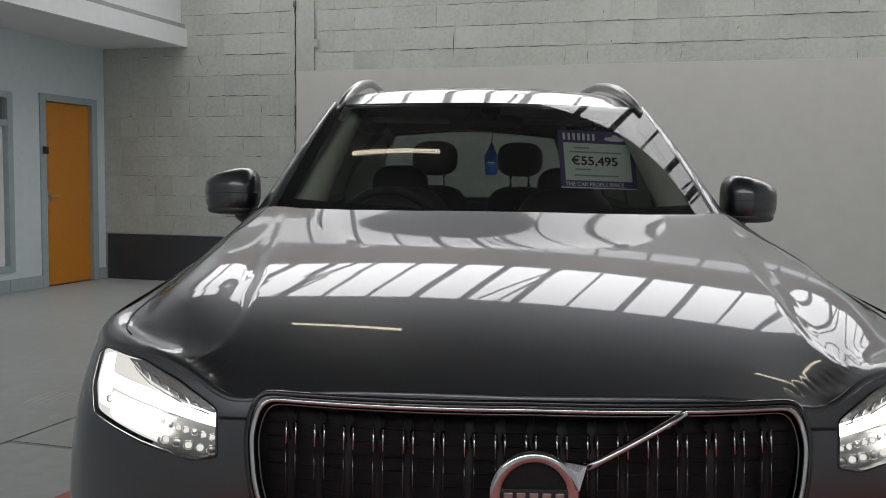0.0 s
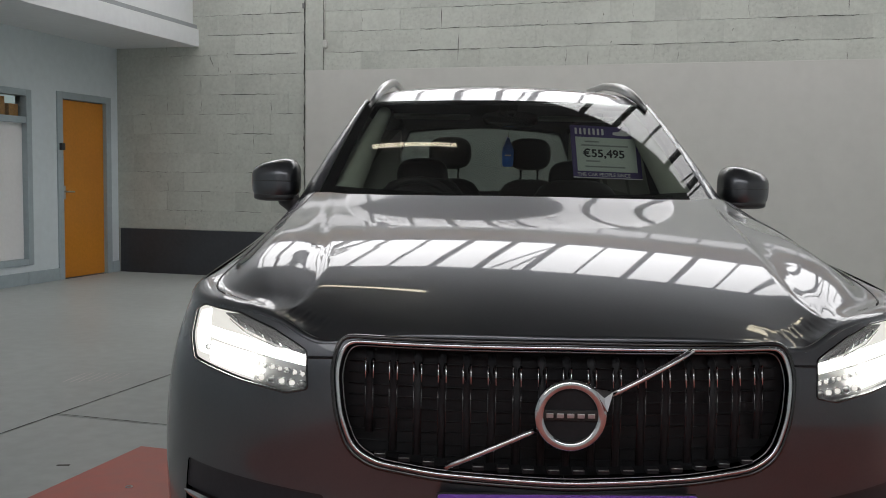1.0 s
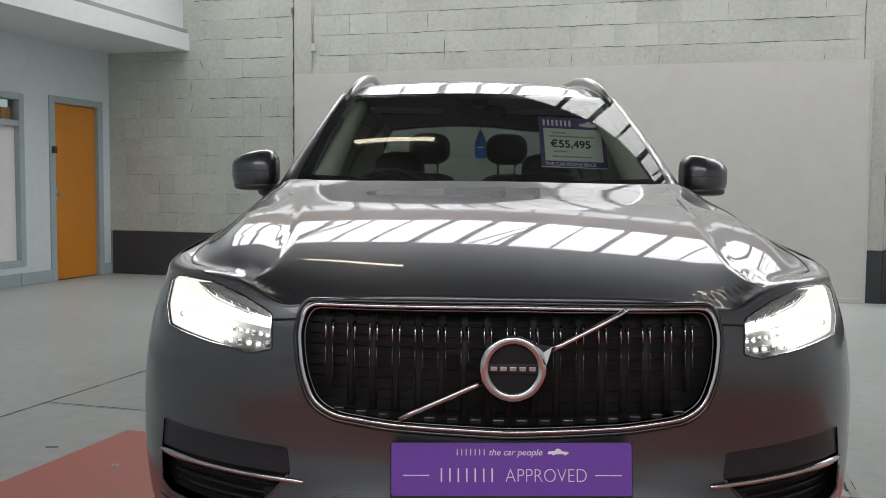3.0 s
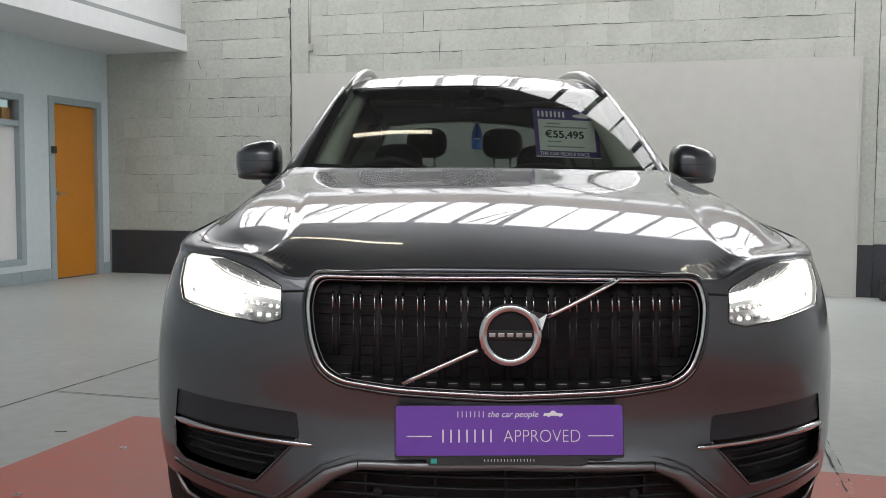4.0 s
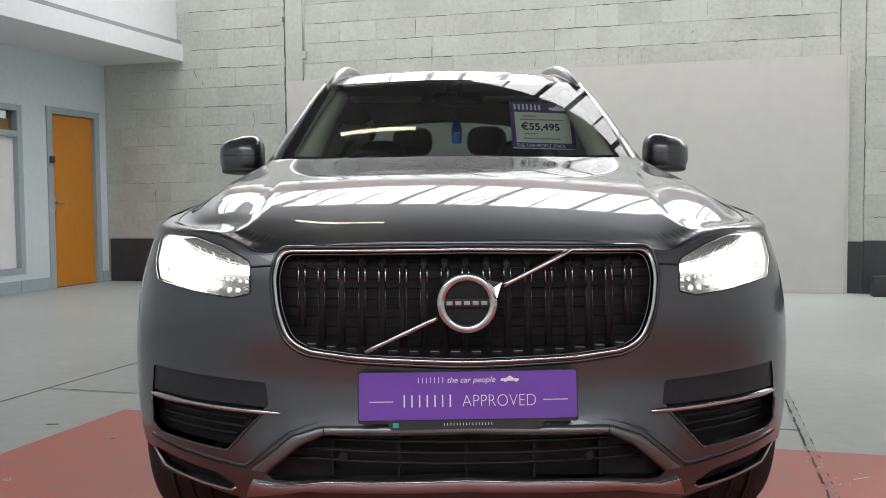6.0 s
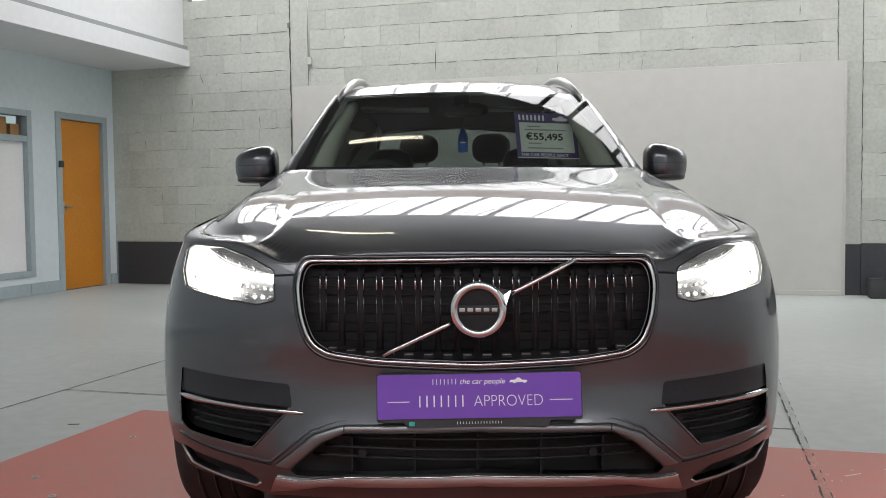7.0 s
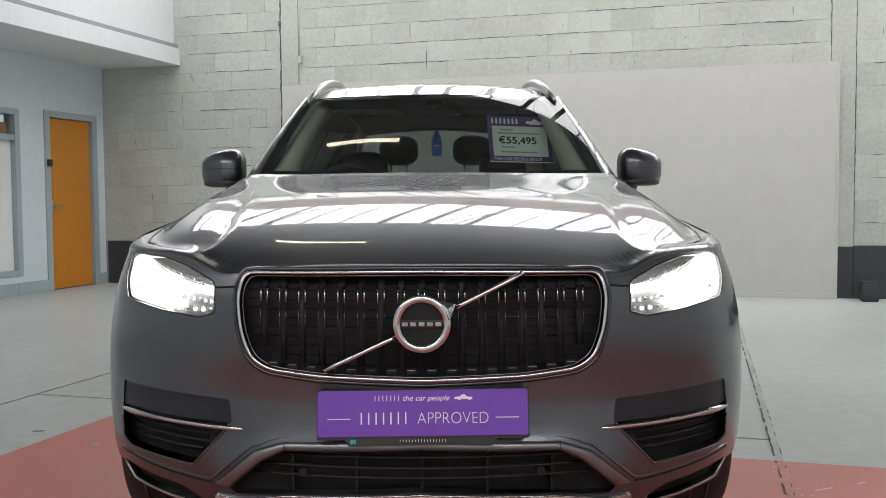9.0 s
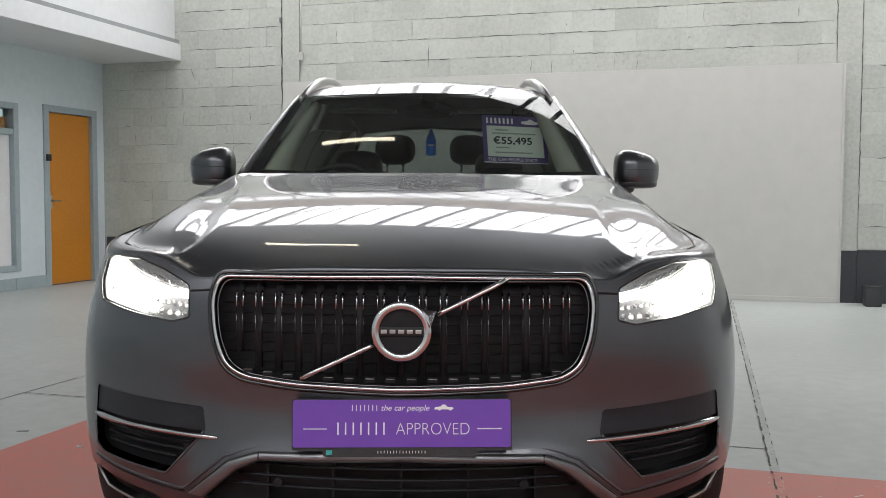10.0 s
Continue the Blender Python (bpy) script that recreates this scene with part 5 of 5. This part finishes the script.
def headlamp(car, s):
    fx = np.array([s, 1, 1])
    def sheet(off):
        return lambda a, z: wrap(a, z) * fx + np.array([0, off, 0])
    o = lambda p: np.array([s * .5, -1.0, .1]) + 0 * p
    lamp = part("headlamp", patch(sheet(.075), front([(.525, .755), (.865, .755), (.865, .945), (.525, .945)]), [], .03, o, False), SATIN, car, "lit white headlamp under a clear cover")
    c = part("lamp_cover", patch(sheet(.0), front(LAMP), [], .02, o, False), LENS, lamp, "clear lamp cover")
    c.visible_shadow = False
    part("lamp_gasket", tube([tuple(v * fx) for v in lift(dense(LAMP, .02), .0005)], .0022, 6, True, up=(0, 1, 0)), GLOSSBLACK, lamp, "black gasket round the lamp")
    # lit reflector, the level light bar across it and its upright
    part("reflector", patch(sheet(.026), front(rounded([(.665, .778), (.70, .783), (.834, .805), (.856, .850), (.848, .908), (.822, .922), (.72, .920), (.66, .905), (.640, .86), (.655, .82)], .01)), [], .02, o, False), DIMGLOW, lamp, "glowing bowl")
    bar = rounded([(.545, .848), (.545, .828), (.70, .846), (.832, .862), (.832, .884), (.70, .872)], .004)
    part("light_bar", patch(sheet(.022), front(bar), [], .015, o, False), LAMPGLOW, lamp, "lit level light bar")
    part("light_bar", patch(sheet(.020), front(rounded([(.79, .818), (.826, .820), (.838, .855), (.834, .906), (.80, .917)], .006)), [], .015, o, False), LAMPGLOW, lamp, "lit upright light bar")
    part("projector", patch(sheet(.021), front(rounded([(.66, .786), (.79, .804), (.79, .85), (.66, .838)], .008)), [], .015, o, False), LAMPGLOW, lamp, "lit projector")
    bez = rounded([(.546, .850), (.62, .866), (.70, .888), (.76, .915), (.71, .918), (.63, .896), (.570, .873), (.546, .860)], .006)
    part("bezel", patch(sheet(.016), front(bez), [], .015, o, False), LAMPGREY, lamp, "grey upper bezel")
    for k in range(7):
        x, z = .585 + .024 * k, .863 + .0078 * k
        part("bezel_rib", tube([tuple(v * fx) for v in lift([(x - .006, z - .009), (x + .001, z + .001), (x + .014, z + .007)], -.011)], [.0022, .0013, .0008], 5), CHROME if k % 2 else DARKCHROME, lamp)
    part("bezel_rib", tube([tuple(v * fx) for v in lift([(.560, .852), (.62, .862), (.70, .884), (.75, .908)], -.012)], .0016, 5), DARKCHROME, lamp)
    cell_back = rounded([(.543, .786), (.588, .770), (.668, .780), (.672, .836), (.60, .834), (.543, .826)], .004)
    part("cell_panel", patch(sheet(.018), front(cell_back), [], .015, o, False), SATIN, lamp, "grey panel of small lit cells")
    for row, (z0, r, n) in enumerate(((.7905, .0088, 5), (.8135, .0062, 7))):
        for k in range(n):
            x = .557 + (.0245 if row == 0 else .0180) * k
            q = lift([(x, z0 + (.0008 if row == 0 else .0016) * k)], -.014)[0] * fx
            cup = part("lens_cup", tube([q + np.array([r * 1.12 * math.cos(u), -.001, r * math.sin(u)]) for u in np.linspace(.4, 2 * math.pi + .4, 9)[:-1]], .0011, 5, True), CHROME, lamp)
            part("small_lens", blob(q, (r * .72, .004, r * .62), 12, 8, 2.6), DIMGLOW if (k + row) % 3 else SATIN, cup, "small lens")
    part("bulb_shade", blob(lift([(.803, .838)], -.012)[0] * fx, (.0095, .006, .0095), 14, 10), LAMPGREY, lamp, "small grey bulb shade")


def door_mirror(car, s):
    """A door mirror, tallest at its inner edge, with a black foot and a fine line round its cap."""
    def shape(bm):
        for v in bm.verts:
            d = abs(v.co.x) - .931
            if v.co.z > 1.216:
                v.co.z -= (v.co.z - 1.216) / .081 * (.17 * max(0, d + .08) + .6 * max(0, d) ** 2 - .012)
            if v.co.y < 1.90:
                v.co.y += .45 * max(0, d + .02) + .25 * max(0, v.co.z - 1.24)
        return bm
    hous = part("door_mirror", shape(blob((s * .931, 1.90, 1.216), (.098, .105, .081), 48, 32, 3.4)), PAINT, car, "grey painted door mirror")
    low = shape(blob((s * .931, 1.903, 1.152), (.088, .098, .020), 36, 16, 3.4))
    part("mirror_lower", low, DARKPLASTIC, hous, "black lower shell")
    rim = [(s * (.931 + .0972 * math.copysign(abs(math.cos(u)) ** .588, math.cos(u))), 1.90 - .1045 * abs(math.sin(u)) ** .588, 1.212) for u in np.linspace(.12, math.pi - .12, 40)]
    rim = [(x, y + .45 * max(0, abs(x) - .911), z) for x, y, z in rim]
    part("cap_line", tube(rim, .0016, 5), BLACK, hous)
    part("mirror_glass", boxed((s * .935 - .07, 1.990, 1.165), (s * .935 + .07, 2.004, 1.262), .006), CHROME, hous)
    part("quarter_trim", tube([(s * .752, 1.60, 1.118), (s * .775, 1.66, 1.140), (s * .790, 1.74, 1.166)], [.006, .013, .005], 8, False, (.7, 1)), CHROME, car, "small bright trim at the pillar foot")
    part("mirror_arm", tube([(s * .90, 1.90, 1.155), (s * .865, 1.87, 1.13), (s * .83, 1.84, 1.10)], [.035, .032, .036], 10, False, (.6, 1.2)), BLACK, hous)


def interior(car):
    part("dashboard", blob((0, 1.72, 1.02), (.74, .30, .13), 28, 14, 3), BLACK, car, "black dashboard")
    part("cabin_floor", boxed((-.80, 1.45, .30), (.80, 4.6, .36)), BLACK, car, smooth=False)
    wheel_ = part("steering_wheel", tube([(-.37 + .185 * math.cos(u), 2.02 - .06 * math.sin(u), 1.05 + .175 * math.sin(u)) for u in np.linspace(0, 2 * math.pi, 40)[:-1]], .016, 8, True), SEATCLOTH, car, "black steering wheel")
    part("wheel_hub", blob((-.37, 2.0, 1.04), (.08, .03, .06), 16, 10, 2.5), SEATCLOTH, wheel_)
    def seat(x, y, w, top):
        b = part("seat_back", blob((x, y, .88), (w, .10, .36), 20, 14, 3.5, Matrix.Rotation(radians(-12), 4, "X")), SEATCLOTH, car, "charcoal leather seat back")
        part("cushion", blob((x, y - .28, .62), (w, .28, .12), 20, 12, 3.5), SEATCLOTH, b)
        part("headrest", blob((x, y + .10, top), (.125, .055, .095), 18, 12, 3), SEATCLOTH, b)
        for d in (-.05, .05):
            part("headrest_post", tube([(x + d, y + .09, top - .17), (x + d, y + .10, top - .06)], .007, 6), CHROME, b)
    for x in (-.37, .37):
        seat(x, 2.66, .24, 1.235)
    for x in (-.235, .235):
        seat(x, 3.65, .21, 1.385)
    part("headlining", grid(lambda u, y: roof_sheet(u * .97, y) - np.array([0, 0, .05]), np.linspace(0, 1, 14), np.linspace(2.20, 4.5, 14), lambda p: np.array([0, 0, -1.0]) + 0 * p), HEADLINING, car, "charcoal headlining")
    for s in (-1, 1):
        part("pillar_lining", tube([tuple(np.array(screen(np.array(s * .885), np.array(v))) + np.array([0, .085, -.045])) for v in np.linspace(.10, 1, 14)], [.055 - .002 * k for k in range(14)], 10), LINING, car, "grey-green pillar lining")
        part("door_lining", boxed((s * .80 - .02, 1.7, .4), (s * .80 + .02, 4.4, 1.06), .02), BLACK, car, smooth=30)
        part("sun_visor", boxed((s * .32 - .17, 2.31, 1.50), (s * .32 + .17, 2.47, 1.515), .008, None), BEIGE, car, smooth=30)
        part("rear_lining", boxed((s * .69 - .13, 4.48, .8), (s * .69 + .13, 4.52, 1.56), .02), LINING, car, smooth=30)
    part("rear_mirror", blob((0.02, 2.28, 1.495), (.12, .03, .034), 20, 12, 3.5), GLOSSBLACK, car, "black interior mirror")
    part("mirror_mount", tube([(0.02, 2.29, 1.50), (0.01, 2.24, 1.545)], [.02, .04], 10), GLOSSBLACK, car)
    fresh = part("air_freshener", prism(rounded([(-.024, -.055), (.024, -.055), (.026, .02), (0, .085), (-.026, .02)], .012), .003, Matrix.Translation((.020, 2.38, 1.345))), BLUE, None, "blue hanging air freshener card behind the windscreen")
    fresh.matrix_world = CAR
    tagged(fresh, category="air freshener")
    part("freshener_print", boxed((.006, 2.3785, 1.338), (.034, 2.3798, 1.344)), PAPER, fresh, smooth=False)
    part("string", tube([(.020, 2.38, 1.42), (.022, 2.30, 1.475)], .0015, 4), INK, fresh)
    # price card behind the glass
    pc = Matrix.Translation((.4104, 2.088, 1.3521)) @ Matrix.Rotation(radians(13.1), 4, "Z") @ Matrix.Rotation(radians(1.2), 4, "Y") @ Matrix.Rotation(radians(-19.5), 4, "X") @ Matrix.Scale(1.037, 4)
    card = part("price_card", boxed((-.147, 0, -.112), (.147, .003, .112), 0, pc), NAVY, None, "purple price card with pale green paper behind the windscreen", smooth=False)
    card.matrix_world = CAR
    tagged(card, category="price card")
    part("edge", boxed((-.147, -.001, -.1115), (.147, 0, -.1075), 0, pc), WHITE, card, smooth=False)
    part("paper", boxed((-.128, -.002, -.082), (.128, 0, .062), 0, pc), PAPER, card, smooth=False)
    for dx, dz in ((-.0012, 0), (.0012, 0), (0, .001), (0, -.001)):
        lettering("€55,495", .032, pc @ Matrix.Translation((-.012 + dx, -.0026 - dx * .2, -.022 + dz)), INK, "writing", card, width=.175)
    lettering("THE CAR PEOPLE SINCE", .015, pc @ Matrix.Translation((-.018, -.001, -.103)), WHITE, "writing", card, width=.225)
    for k in range(7):
        part("brand_mark", boxed((-.128 + .019 * k, -.0012, .074), (-.128 + .019 * k + .009, 0, .100), 0, pc), WHITE, card, smooth=False)
    for z, w, x in ((.040, .06, -.06), (.024, .20, -.005), (-.043, .06, -.06), (-.066, .17, -.01)):
        part("print_line", boxed((x - w / 2, -.0028, z), (x + w / 2, -.0018, z + .006), 0, pc), GREYINK, card, smooth=False)
    part("car_mark", prism([(.032 + x * 1.9, .074 + z * 1.7) for x, z in [(0, .003), (.012, 0), (.034, 0), (.043, .003), (.046, .005), (.044, .008), (.032, .009), (.026, .0145), (.019, .0145), (.016, .010), (.002, .0085)]], .0008, pc @ Matrix.Translation((0, -.0012, 0))), WHITE, card, smooth=False)
    part("hook", tube([pc @ Vector((0, .002, .11)), pc @ Vector((0, .01, .135)), (.40, 2.16, 1.515)], .003, 6), CHROME, card)


build_car()
